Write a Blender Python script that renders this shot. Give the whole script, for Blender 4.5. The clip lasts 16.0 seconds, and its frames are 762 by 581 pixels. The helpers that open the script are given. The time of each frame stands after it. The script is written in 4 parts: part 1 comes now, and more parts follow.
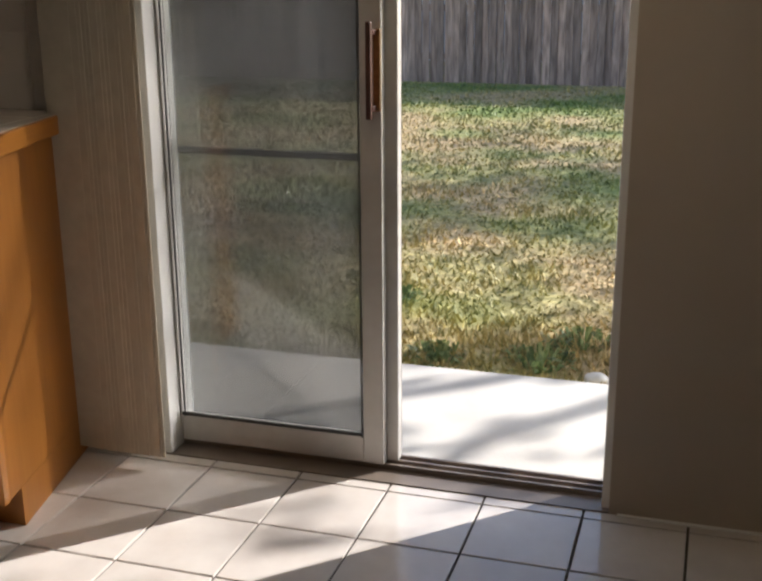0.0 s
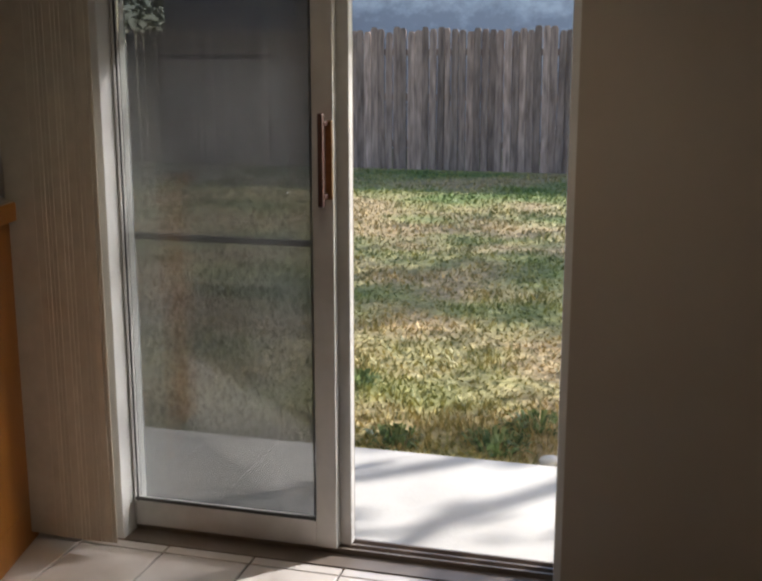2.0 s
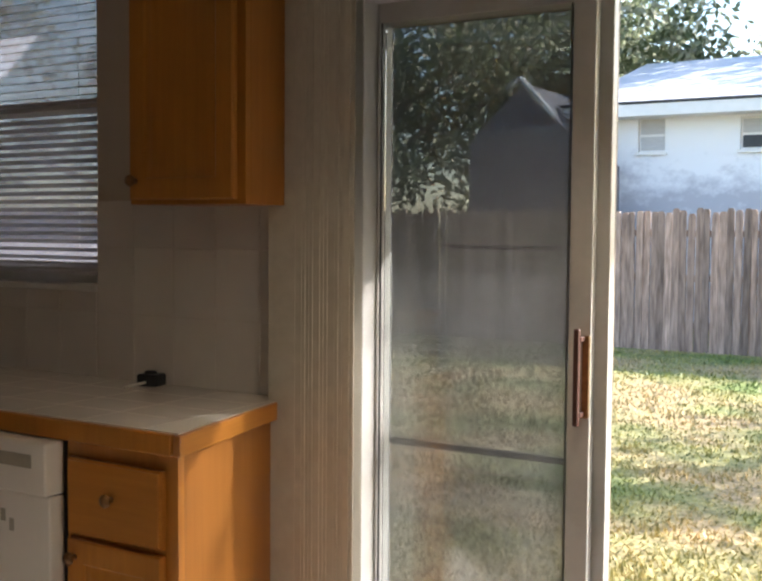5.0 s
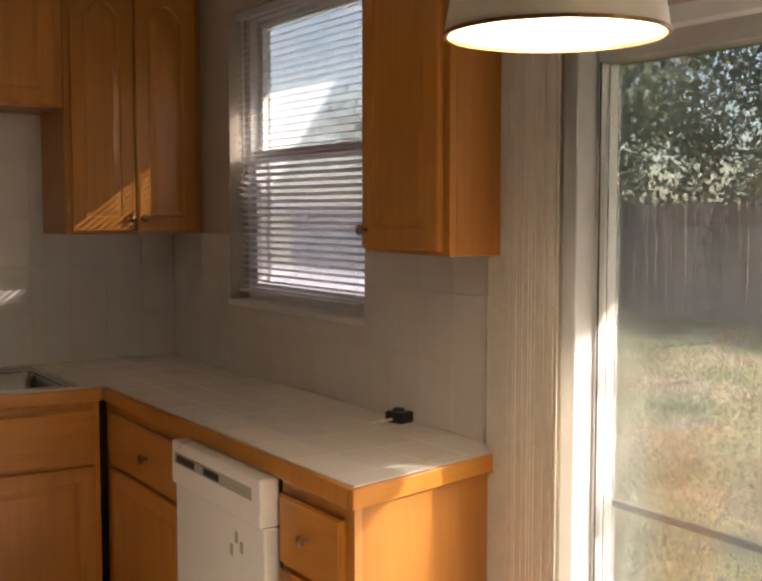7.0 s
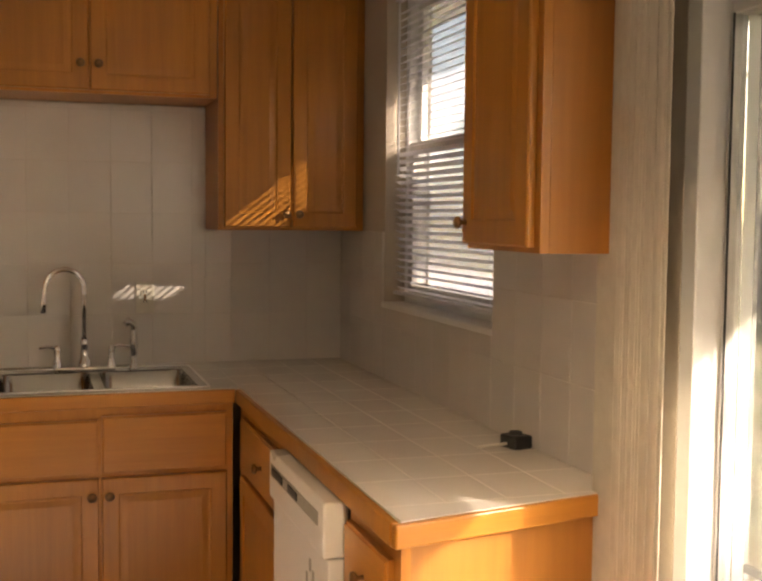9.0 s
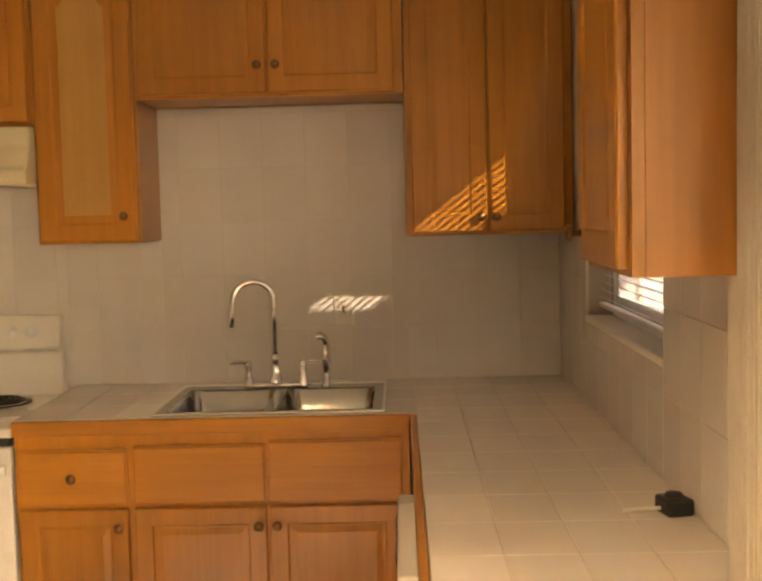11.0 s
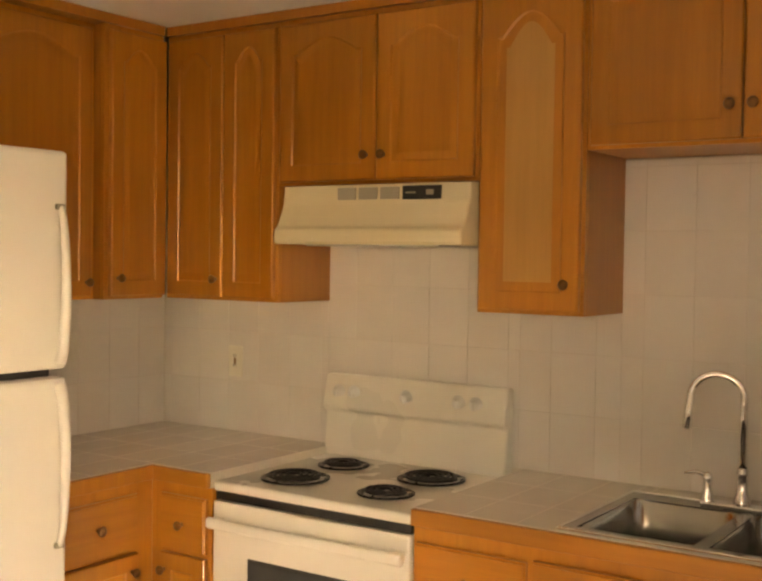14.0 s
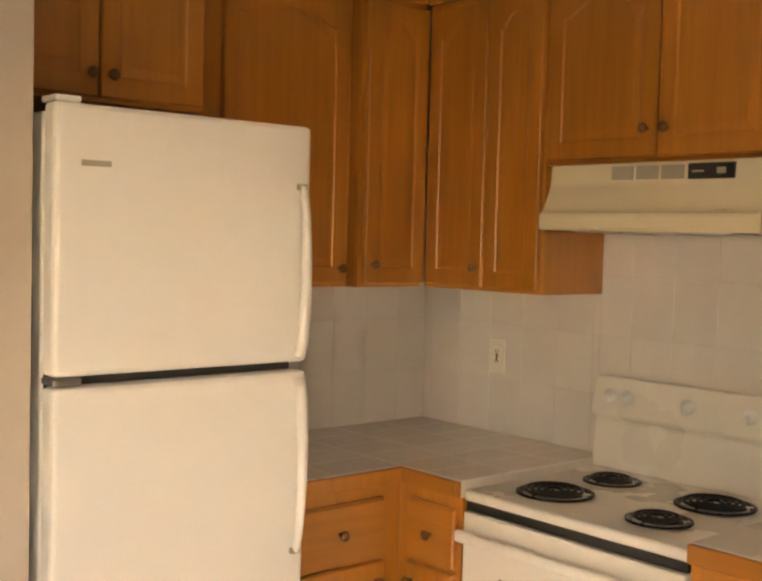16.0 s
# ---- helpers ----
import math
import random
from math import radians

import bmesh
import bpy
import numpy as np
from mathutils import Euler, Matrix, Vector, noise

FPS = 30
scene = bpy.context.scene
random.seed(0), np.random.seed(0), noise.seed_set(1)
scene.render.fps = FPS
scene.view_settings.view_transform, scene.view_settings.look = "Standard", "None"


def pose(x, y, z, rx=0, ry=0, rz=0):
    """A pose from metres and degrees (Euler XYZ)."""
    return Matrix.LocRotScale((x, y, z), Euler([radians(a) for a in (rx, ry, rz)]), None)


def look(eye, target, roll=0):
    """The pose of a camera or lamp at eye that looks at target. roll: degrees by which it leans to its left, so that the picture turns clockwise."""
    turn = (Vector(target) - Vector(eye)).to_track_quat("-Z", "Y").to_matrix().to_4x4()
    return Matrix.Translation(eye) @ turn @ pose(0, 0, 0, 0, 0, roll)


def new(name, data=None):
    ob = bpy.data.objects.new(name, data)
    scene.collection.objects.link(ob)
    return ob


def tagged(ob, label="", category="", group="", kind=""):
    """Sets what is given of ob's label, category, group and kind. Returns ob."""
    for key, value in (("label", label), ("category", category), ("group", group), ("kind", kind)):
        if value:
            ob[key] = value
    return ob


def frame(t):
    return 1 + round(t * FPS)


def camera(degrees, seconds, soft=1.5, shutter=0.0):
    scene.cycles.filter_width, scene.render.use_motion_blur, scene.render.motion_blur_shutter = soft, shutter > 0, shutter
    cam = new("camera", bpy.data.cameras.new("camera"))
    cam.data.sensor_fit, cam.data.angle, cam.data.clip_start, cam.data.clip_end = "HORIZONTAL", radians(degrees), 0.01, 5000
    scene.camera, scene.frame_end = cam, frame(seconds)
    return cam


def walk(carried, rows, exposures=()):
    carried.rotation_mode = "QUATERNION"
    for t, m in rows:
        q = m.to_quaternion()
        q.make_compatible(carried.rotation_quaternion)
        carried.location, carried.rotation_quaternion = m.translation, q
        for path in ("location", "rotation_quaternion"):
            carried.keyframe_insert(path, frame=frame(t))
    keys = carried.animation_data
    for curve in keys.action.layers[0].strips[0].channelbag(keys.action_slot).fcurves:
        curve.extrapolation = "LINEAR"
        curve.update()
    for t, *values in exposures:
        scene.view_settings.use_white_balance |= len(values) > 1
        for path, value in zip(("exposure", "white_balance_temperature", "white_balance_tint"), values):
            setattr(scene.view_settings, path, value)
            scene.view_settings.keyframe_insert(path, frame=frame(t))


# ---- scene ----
cam = camera(39.0, 16.0, soft=2.6)
PATH = [
    (0, (-2.366, -3.775, 1.253), (-0.537, -3.206, 0.679), -0.4),
    (0.5, (-2.347, -3.775, 1.238), (-0.537, -3.229, 0.586), -0.6),
    (1, (-2.362, -3.777, 1.264), (-0.528, -3.248, 0.667), -0.2),
    (1.5, (-2.386, -3.794, 1.266), (-0.524, -3.272, 0.755), 0.1),
    (2, (-2.400, -3.822, 1.265), (-0.515, -3.302, 0.842), -0.0),
    (2.5, (-2.351, -3.877, 1.280), (-0.463, -3.317, 0.931), 0.9),
    (3, (-2.345, -3.875, 1.282), (-0.458, -3.276, 0.997), 0.5),
    (3.5, (-2.360, -3.865, 1.294), (-0.493, -3.186, 1.061), 0.7),
    (4, (-2.360, -3.847, 1.307), (-0.531, -3.061, 1.114), 0.8),
    (4.5, (-2.345, -3.834, 1.324), (-0.565, -2.937, 1.161), 0.7),
    (4.7, (-2.32, -3.845, 1.335), (-0.563, -2.895, 1.197), 0.6),
    (6.8, (-1.841, -4.316, 1.531), (-0.694, -2.685, 1.37), -0.2),
    (7, (-1.781, -4.321, 1.531), (-0.687, -2.653, 1.38), 0.0),
    (7.5, (-1.67, -4.321, 1.53), (-0.687, -2.584, 1.4), 0.4),
    (8, (-1.544, -4.293, 1.482), (-0.666, -2.5, 1.383), 1.1),
    (10.3, (-0.72, -3.993, 1.492), (-0.542, -2.009, 1.313), -1.9),
    (10.5, (-0.666, -3.949, 1.491), (-0.556, -1.959, 1.322), -2.0),
    (11, (-0.578, -3.872, 1.53), (-0.616, -1.878, 1.378), -1.4),
    (11.5, (-0.452, -3.741, 1.52), (-0.685, -1.758, 1.411), 0.1),
    (12, (-0.292, -3.581, 1.505), (-0.758, -1.637, 1.428), 1.0),
    (12.5, (-0.243, -3.478, 1.52), (-0.884, -1.585, 1.45), 1.0),
    (13, (-0.215, -3.413, 1.55), (-1.01, -1.579, 1.482), 0.9),
    (13.5, (-0.217, -3.297, 1.559), (-1.168, -1.539, 1.508), 1.0),
    (14, (-0.218, -3.15, 1.601), (-1.333, -1.49, 1.536), 0.8),
    (14.5, (-0.245, -3.05, 1.599), (-1.498, -1.492, 1.537), 1.0),
    (15, (-0.289, -2.963, 1.601), (-1.666, -1.514, 1.531), 1.3),
    (15.5, (-0.323, -2.88, 1.599), (-1.797, -1.53, 1.519), 1.5),
    (16, (-0.389, -2.836, 1.602), (-1.897, -1.527, 1.502), 1.5),
]
walk(cam, [(t, look(eye, target, roll)) for t, eye, target, roll in PATH],
     exposures=[(0, 1.0, 6050, 13), (1.5, 0.75, 5900, 13), (2.5, 1.1, 5950, 12), (3.5, 1.3, 6000, 12), (4.7, 1.8, 6050, 12), (6.8, 3.05, 6600, 16), (8.2, 3.3, 7000, 17), (10.3, 3.75, 9000, 19), (12.5, 4.15, 10100, 19), (13.5, 4.1, 10200, 18), (14.5, 3.85, 7900, 16), (16, 3.85, 7600, 17)])

# ---- light ----
SUN = Vector((0.98, -1.0, 0.745)).normalized()
world = bpy.data.worlds.new("sky")
scene.world = world
world.use_nodes = True
wn = world.node_tree.nodes
sky = wn.new("ShaderNodeTexSky")
sky.sky_type, sky.sun_disc = "NISHITA", False
sky.sun_elevation, sky.sun_rotation = math.asin(SUN.z), math.atan2(SUN.x, SUN.y)
wn["Background"].inputs[1].default_value = 0.13
world.node_tree.links.new(sky.outputs[0], wn["Background"].inputs[0])
sun = new("sun", bpy.data.lights.new("sun", "SUN"))
sun.data.energy, sun.data.angle, sun.data.color = 4.5, radians(0.45), (1.0, 0.93, 0.82)
sun.matrix_world = look(SUN * 30, (0, 0, 0))
bulb_light = new("bulb_light", bpy.data.lights.new("bulb_light", "POINT"))
bulb_light.data.energy, bulb_light.data.shadow_soft_size, bulb_light.data.color = 1.2, 0.05, (1.0, 0.78, 0.52)
# added fill lamp with no known source, out of view, brightens the room
room_fill = new("room_fill_light", bpy.data.lights.new("room_fill_light", "AREA"))
room_fill.data.shape, room_fill.data.size, room_fill.data.size_y = "RECTANGLE", 1.5, 0.75
room_fill.data.energy, room_fill.data.color = 0.8, (1.0, 0.97, 0.93)
room_fill.matrix_world = look((-0.02, -5.5, 1.66), (-3, -4.6, 1.4))


# ---- materials ----
def material(name, rough=0.5, metal=0.0, coat=0.0):
    m = bpy.data.materials.new(name)
    m.use_nodes = True
    b = m.node_tree.nodes["Principled BSDF"]
    b.inputs["Roughness"].default_value, b.inputs["Metallic"].default_value = rough, metal
    b.inputs["Coat Weight"].default_value = coat
    return m, m.node_tree.nodes, m.node_tree.links, b


def ramp(nodes, stops):
    r = nodes.new("ShaderNodeValToRGB")
    while len(r.color_ramp.elements) < len(stops):
        r.color_ramp.elements.new(0.5)
    for e, (p, c) in zip(r.color_ramp.elements, stops):
        e.position, e.color = p, (*c, 1)
    return r


def noise_node(nodes, links, scale, stretch=(1, 1, 1), detail=4, space="Object", rough=0.55):
    tc = nodes.new("ShaderNodeTexCoord")
    mp = nodes.new("ShaderNodeMapping")
    mp.inputs["Scale"].default_value = stretch
    links.new(tc.outputs[space], mp.inputs[0])
    n = nodes.new("ShaderNodeTexNoise")
    n.inputs["Scale"].default_value, n.inputs["Detail"].default_value, n.inputs["Roughness"].default_value = scale, detail, rough
    links.new(mp.outputs[0], n.inputs["Vector"])
    return n, mp


def add_bump(nodes, links, b, height, strength, distance):
    bump = nodes.new("ShaderNodeBump")
    bump.inputs["Strength"].default_value, bump.inputs["Distance"].default_value = strength, distance
    links.new(height, bump.inputs["Height"])
    links.new(bump.outputs[0], b.inputs["Normal"])


def mixed(nodes, links, kind, fac, a, b):
    mx = nodes.new("ShaderNodeMix")
    mx.data_type, mx.blend_type = "RGBA", kind
    for socket, v in ((mx.inputs[0], fac), (mx.inputs[6], a), (mx.inputs[7], b)):
        if isinstance(v, (int, float)):
            socket.default_value = v
        elif isinstance(v, tuple):
            socket.default_value = (*v, 1)
        else:
            links.new(v, socket)
    return mx.outputs[2]


def plain(name, lo, hi, rough=0.5, metal=0.0, scale=6.0, bump=0.0, bscale=180.0, coat=0.0, vary=0.0, stretch=(1, 1, 1)):
    """A surface whose colour drifts between two near tones, with fine relief."""
    m, n, l, b = material(name, rough, metal, coat)
    big, mp = noise_node(n, l, scale, stretch)
    col = ramp(n, [(0.3, lo), (0.7, hi)])
    l.new(big.outputs[0], col.inputs[0])
    out = col.outputs[0]
    if vary:
        info = n.new("ShaderNodeObjectInfo")
        shift = n.new("ShaderNodeVectorMath")
        shift.operation = "SCALE"
        shift.inputs[0].default_value = (9, 4, 6)
        l.new(info.outputs["Random"], shift.inputs["Scale"])
        l.new(shift.outputs[0], mp.inputs["Location"])
        hs = n.new("ShaderNodeHueSaturation")
        mr = n.new("ShaderNodeMapRange")
        mr.inputs["To Min"].default_value, mr.inputs["To Max"].default_value = 1 - vary, 1 + vary
        l.new(info.outputs["Random"], mr.inputs[0])
        l.new(mr.outputs[0], hs.inputs["Value"])
        l.new(out, hs.inputs["Color"])
        out = hs.outputs[0]
    l.new(out, b.inputs["Base Color"])
    fine, _ = noise_node(n, l, bscale)
    if bump:
        add_bump(n, l, b, fine.outputs[0], bump, 0.002)
    rr = n.new("ShaderNodeMapRange")
    rr.inputs["To Min"].default_value, rr.inputs["To Max"].default_value = max(rough - 0.08, 0.02), rough + 0.1
    l.new(big.outputs[0], rr.inputs[0])
    l.new(rr.outputs[0], b.inputs["Roughness"])
    return m


def wood(name, dark, light, stretch, rough=0.34, coat=0.25):
    """Varnished maple: long grain, broad tone drift, each piece a little different."""
    m, n, l, b = material(name, rough, 0, coat)
    b.inputs["Coat Roughness"].default_value = 0.25
    info = n.new("ShaderNodeObjectInfo")
    grain, mp = noise_node(n, l, 14, stretch, 6, rough=0.65)
    shift = n.new("ShaderNodeVectorMath")
    shift.operation = "SCALE"
    shift.inputs[0].default_value = (7, 3, 5)
    l.new(info.outputs["Random"], shift.inputs["Scale"])
    l.new(shift.outputs[0], mp.inputs["Location"])
    broad, _ = noise_node(n, l, 2.2, tuple(0.5 + 0.5 * min(s, 1.5) for s in stretch), 2)
    col = ramp(n, [(0.25, dark), (0.75, light)])
    l.new(grain.outputs[0], col.inputs[0])
    tone = ramp(n, [(0.3, (0.82, 0.79, 0.74)), (0.7, (1.08, 1.06, 1.0))])
    l.new(broad.outputs[0], tone.inputs[0])
    out = mixed(n, l, "MULTIPLY", 1.0, col.outputs[0], tone.outputs[0])
    hs = n.new("ShaderNodeHueSaturation")
    mr = n.new("ShaderNodeMapRange")
    mr.inputs["To Min"].default_value, mr.inputs["To Max"].default_value = 0.88, 1.1
    l.new(info.outputs["Random"], mr.inputs[0])
    l.new(mr.outputs[0], hs.inputs["Value"])
    l.new(out, hs.inputs["Color"])
    l.new(hs.outputs[0], b.inputs["Base Color"])
    add_bump(n, l, b, grain.outputs[0], 0.08, 0.001)
    return m


W_LO, W_HI = (0.43, 0.166, 0.022), (0.55, 0.226, 0.032)
WOOD = wood("maple", W_LO, W_HI, (3.0, 3.0, 0.16))
WOOD_H = wood("maple_across", W_LO, W_HI, (0.16, 3.0, 3.0))
WOOD_PALE = wood("pale_maple_panel", (0.47, 0.25, 0.07), (0.55, 0.3, 0.095), (3.0, 3.0, 0.16), 0.45)
WOOD_IN = wood("maple_side", (0.4, 0.15, 0.022), (0.48, 0.195, 0.032), (3.0, 3.0, 0.16), 0.4)
DARK_GAP = plain("shadow_gap_board", (0.05, 0.025, 0.012), (0.08, 0.04, 0.02), 0.7)
PAINT = plain("wall_paint", (0.47, 0.4, 0.32), (0.52, 0.45, 0.37), 0.75, scale=2.0, bump=0.25, bscale=260)
CEIL = plain("ceiling_paint", (0.74, 0.71, 0.65), (0.79, 0.76, 0.7), 0.85, scale=3.0, bump=0.6, bscale=120)
WALL_TILE = plain("glazed_wall_tile", (0.68, 0.635, 0.59), (0.73, 0.685, 0.64), 0.2, scale=3.0, bump=0.05, bscale=40, vary=0.015)
COUNTER_GROUT = plain("counter_grout", (0.62, 0.56, 0.48), (0.68, 0.62, 0.54), 0.85, bump=0.4, bscale=300)
GROUT = plain("grout", (0.6, 0.55, 0.49), (0.68, 0.62, 0.56), 0.85, bump=0.4, bscale=300)
TOP_TILE = plain("counter_tile", (0.75, 0.69, 0.61), (0.8, 0.745, 0.665), 0.1, scale=5.0, bump=0.05, bscale=40, vary=0.015)
FLOOR_TILE = plain("floor_tile", (0.62, 0.56, 0.51), (0.72, 0.67, 0.62), 0.16, scale=7.0, bump=0.12, bscale=60, vary=0.06)
FLOOR_GROUT = plain("floor_grout", (0.05, 0.042, 0.036), (0.1, 0.085, 0.07), 0.9, bump=0.4)
WHITE = plain("white_frame_paint", (0.74, 0.73, 0.7), (0.8, 0.79, 0.77), 0.35, bump=0.05)
ALU = plain("aluminium_frame", (0.5, 0.48, 0.45), (0.62, 0.6, 0.57), 0.4, 0.3, scale=9.0, bump=0.05)
BROWN_ALU = plain("bronze_screen_frame", (0.2, 0.16, 0.13), (0.28, 0.23, 0.19), 0.45, 0.3)
BLACK = plain("black_plastic", (0.012, 0.012, 0.012), (0.02, 0.02, 0.02), 0.4)
GASKET = plain("dark_rubber", (0.03, 0.03, 0.03), (0.05, 0.048, 0.045), 0.7)
ENAMEL = plain("almond_enamel", (0.76, 0.72, 0.64), (0.8, 0.76, 0.69), 0.28, scale=1.5, bump=0.03, bscale=90)
FRIDGE = plain("fridge_white", (0.76, 0.74, 0.69), (0.8, 0.78, 0.73), 0.38, scale=1.2, bump=0.18, bscale=420)
HOODM = plain("hood_almond", (0.68, 0.6, 0.4), (0.73, 0.65, 0.46), 0.3, scale=2.0)
GREYBTN = plain("grey_button", (0.34, 0.31, 0.24), (0.4, 0.37, 0.3), 0.5)
BOWL_STEEL = plain("bowl_steel", (0.33, 0.325, 0.315), (0.42, 0.415, 0.4), 0.19, 1.0, scale=3.0)
STEEL = plain("brushed_steel", (0.5, 0.49, 0.47), (0.6, 0.59, 0.57), 0.28, 1.0, scale=5.0, stretch=(1, 18, 18))
CHROME = plain("chrome", (0.78, 0.78, 0.78), (0.82, 0.82, 0.82), 0.07, 1.0)
BRONZE = plain("aged_bronze", (0.17, 0.09, 0.035), (0.28, 0.15, 0.06), 0.4, 0.7, scale=60)
OVEN_GLASS = plain("oven_glass", (0.05, 0.055, 0.06), (0.065, 0.07, 0.075), 0.12)
COIL = plain("burner_coil", (0.012, 0.012, 0.013), (0.03, 0.028, 0.026), 0.45, 0.5)
PAN = plain("black_drip_pan", (0.015, 0.015, 0.016), (0.03, 0.03, 0.03), 0.16, 0.6)
PLATE = plain("outlet_plate", (0.7, 0.66, 0.56), (0.74, 0.7, 0.6), 0.4)
VANE = plain("fabric_vane", (0.52, 0.47, 0.38), (0.6, 0.55, 0.45), 0.8, scale=20, bump=0.2, vary=0.07)
BROWN = plain("brown_handle_wood", (0.05, 0.018, 0.013), (0.09, 0.03, 0.02), 0.4)
CONCRETE = plain("patio_concrete", (0.5, 0.47, 0.43), (0.66, 0.63, 0.58), 0.9, scale=2.5, bump=0.4, bscale=90)
STUCCO = plain("exterior_stucco", (0.6, 0.58, 0.54), (0.68, 0.66, 0.62), 0.9, bump=0.5)
SHINGLE = plain("roof_shingle", (0.55, 0.55, 0.56), (0.66, 0.66, 0.67), 0.9, scale=14, bump=0.4, bscale=60)
PICKET = plain("weathered_picket", (0.17, 0.115, 0.09), (0.48, 0.345, 0.275), 0.85, scale=9, bump=0.4, bscale=60, vary=0.42, stretch=(3, 3, 0.35))
BARK = plain("bark", (0.07, 0.05, 0.035), (0.14, 0.1, 0.075), 0.9, scale=20, bump=0.6)
SHED = plain("grey_siding", (0.12, 0.125, 0.15), (0.17, 0.175, 0.2), 0.85, scale=3)
HOUSE_PANE = plain("dark_window_pane", (0.02, 0.022, 0.025), (0.035, 0.037, 0.04), 0.45)
BLIND_PALE = plain("pale_window_blind", (0.42, 0.42, 0.42), (0.55, 0.55, 0.54), 0.6, stretch=(1, 1, 25))


def leaf_material(name, stops):
    m, n, l, b = material(name, 0.5)
    geo = n.new("ShaderNodeNewGeometry")
    col = ramp(n, stops)
    l.new(geo.outputs["Random Per Island"], col.inputs[0])
    l.new(col.outputs[0], b.inputs["Base Color"])
    tr = n.new("ShaderNodeBsdfTranslucent")
    l.new(col.outputs[0], tr.inputs[0])
    ms = n.new("ShaderNodeMixShader")
    ms.inputs[0].default_value = 0.6
    l.new(b.outputs[0], ms.inputs[1])
    l.new(tr.outputs[0], ms.inputs[2])
    l.new(ms.outputs[0], n["Material Output"].inputs[0])
    return m


LEAF = leaf_material("tree_leaf", [(0.0, (0.09, 0.12, 0.06)), (0.6, (0.22, 0.25, 0.15)), (1.0, (0.48, 0.48, 0.37))])


def grass_color(n, l):
    """Green lawn with dry straw patches, by place in the yard."""
    geo = n.new("ShaderNodeNewGeometry")
    mp = n.new("ShaderNodeMapping")
    mp.inputs["Scale"].default_value = (1.0, 0.8, 1.0)
    l.new(geo.outputs["Position"], mp.inputs[0])
    a = n.new("ShaderNodeTexNoise")
    a.inputs["Scale"].default_value, a.inputs["Detail"].default_value = 0.9, 3
    l.new(mp.outputs[0], a.inputs["Vector"])
    f = n.new("ShaderNodeTexNoise")
    f.inputs["Scale"].default_value, f.inputs["Detail"].default_value = 22, 4
    l.new(geo.outputs["Position"], f.inputs["Vector"])
    patch = ramp(n, [(0.36, (0.19, 0.24, 0.06)), (0.48, (0.36, 0.33, 0.13)), (0.6, (0.5, 0.37, 0.2))])
    l.new(a.outputs[0], patch.inputs[0])
    fine = ramp(n, [(0.3, (0.55, 0.58, 0.5)), (0.7, (1.25, 1.22, 1.15))])
    l.new(f.outputs[0], fine.inputs[0])
    return mixed(n, l, "MULTIPLY", 1.0, patch.outputs[0], fine.outputs[0]), f


m, n, l, b = material("lawn_soil", 0.95)
col, f = grass_color(n, l)
l.new(col, b.inputs["Base Color"])
add_bump(n, l, b, f.outputs[0], 0.8, 0.03)
LAWN = m
m, n, l, b = material("grass_blade", 0.6)
col, f = grass_color(n, l)
geo = n.new("ShaderNodeNewGeometry")
bl = ramp(n, [(0.0, (0.6, 0.7, 0.55)), (1.0, (1.35, 1.3, 1.1))])
l.new(geo.outputs["Random Per Island"], bl.inputs[0])
l.new(mixed(n, l, "MULTIPLY", 1.0, col, bl.outputs[0]), b.inputs["Base Color"])
BLADE = m

# white painted block wall with grey weather stains
m, n, l, b = material("stained_white_wall", 0.85)
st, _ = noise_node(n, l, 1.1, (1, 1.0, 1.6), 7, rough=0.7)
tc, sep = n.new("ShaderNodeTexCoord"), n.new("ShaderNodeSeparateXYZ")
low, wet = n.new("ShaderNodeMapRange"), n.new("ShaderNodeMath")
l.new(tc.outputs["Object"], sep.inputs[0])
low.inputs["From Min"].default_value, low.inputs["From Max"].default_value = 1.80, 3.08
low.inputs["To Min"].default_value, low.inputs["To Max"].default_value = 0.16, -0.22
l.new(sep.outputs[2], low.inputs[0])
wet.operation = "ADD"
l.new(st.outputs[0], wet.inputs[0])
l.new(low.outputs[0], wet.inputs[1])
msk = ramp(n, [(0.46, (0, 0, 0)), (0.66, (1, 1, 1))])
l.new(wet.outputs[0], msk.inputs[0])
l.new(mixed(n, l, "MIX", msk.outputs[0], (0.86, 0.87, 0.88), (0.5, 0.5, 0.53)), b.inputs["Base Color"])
HOUSE_WALL = m

m, n, l, b = material("clear_glass", 0.0)
b.inputs["Transmission Weight"].default_value, b.inputs["IOR"].default_value = 1.0, 1.45
b.inputs["Base Color"].default_value = (0.97, 0.985, 0.98, 1)
GLASS = m

# door glass: the same, with streaks of dust wiped down it
m, n, l, b = material("dusty_glass", 0.0)
b.inputs["Transmission Weight"].default_value, b.inputs["IOR"].default_value = 1.0, 1.45
b.inputs["Base Color"].default_value = (0.97, 0.985, 0.98, 1)
df, tl = n.new("ShaderNodeBsdfDiffuse"), n.new("ShaderNodeBsdfTranslucent")
film, ms = n.new("ShaderNodeMixShader"), n.new("ShaderNodeMixShader")
for q in (df, tl):
    q.inputs[0].default_value = (0.72, 0.72, 0.74, 1)
l.new(df.outputs[0], film.inputs[1])
l.new(tl.outputs[0], film.inputs[2])
streak, _ = noise_node(n, l, 6.0, (1, 1, 0.12), 4)
cloud, _ = noise_node(n, l, 1.6, (1, 1, 0.8), 3)
both = n.new("ShaderNodeMath")
both.operation = "MULTIPLY"
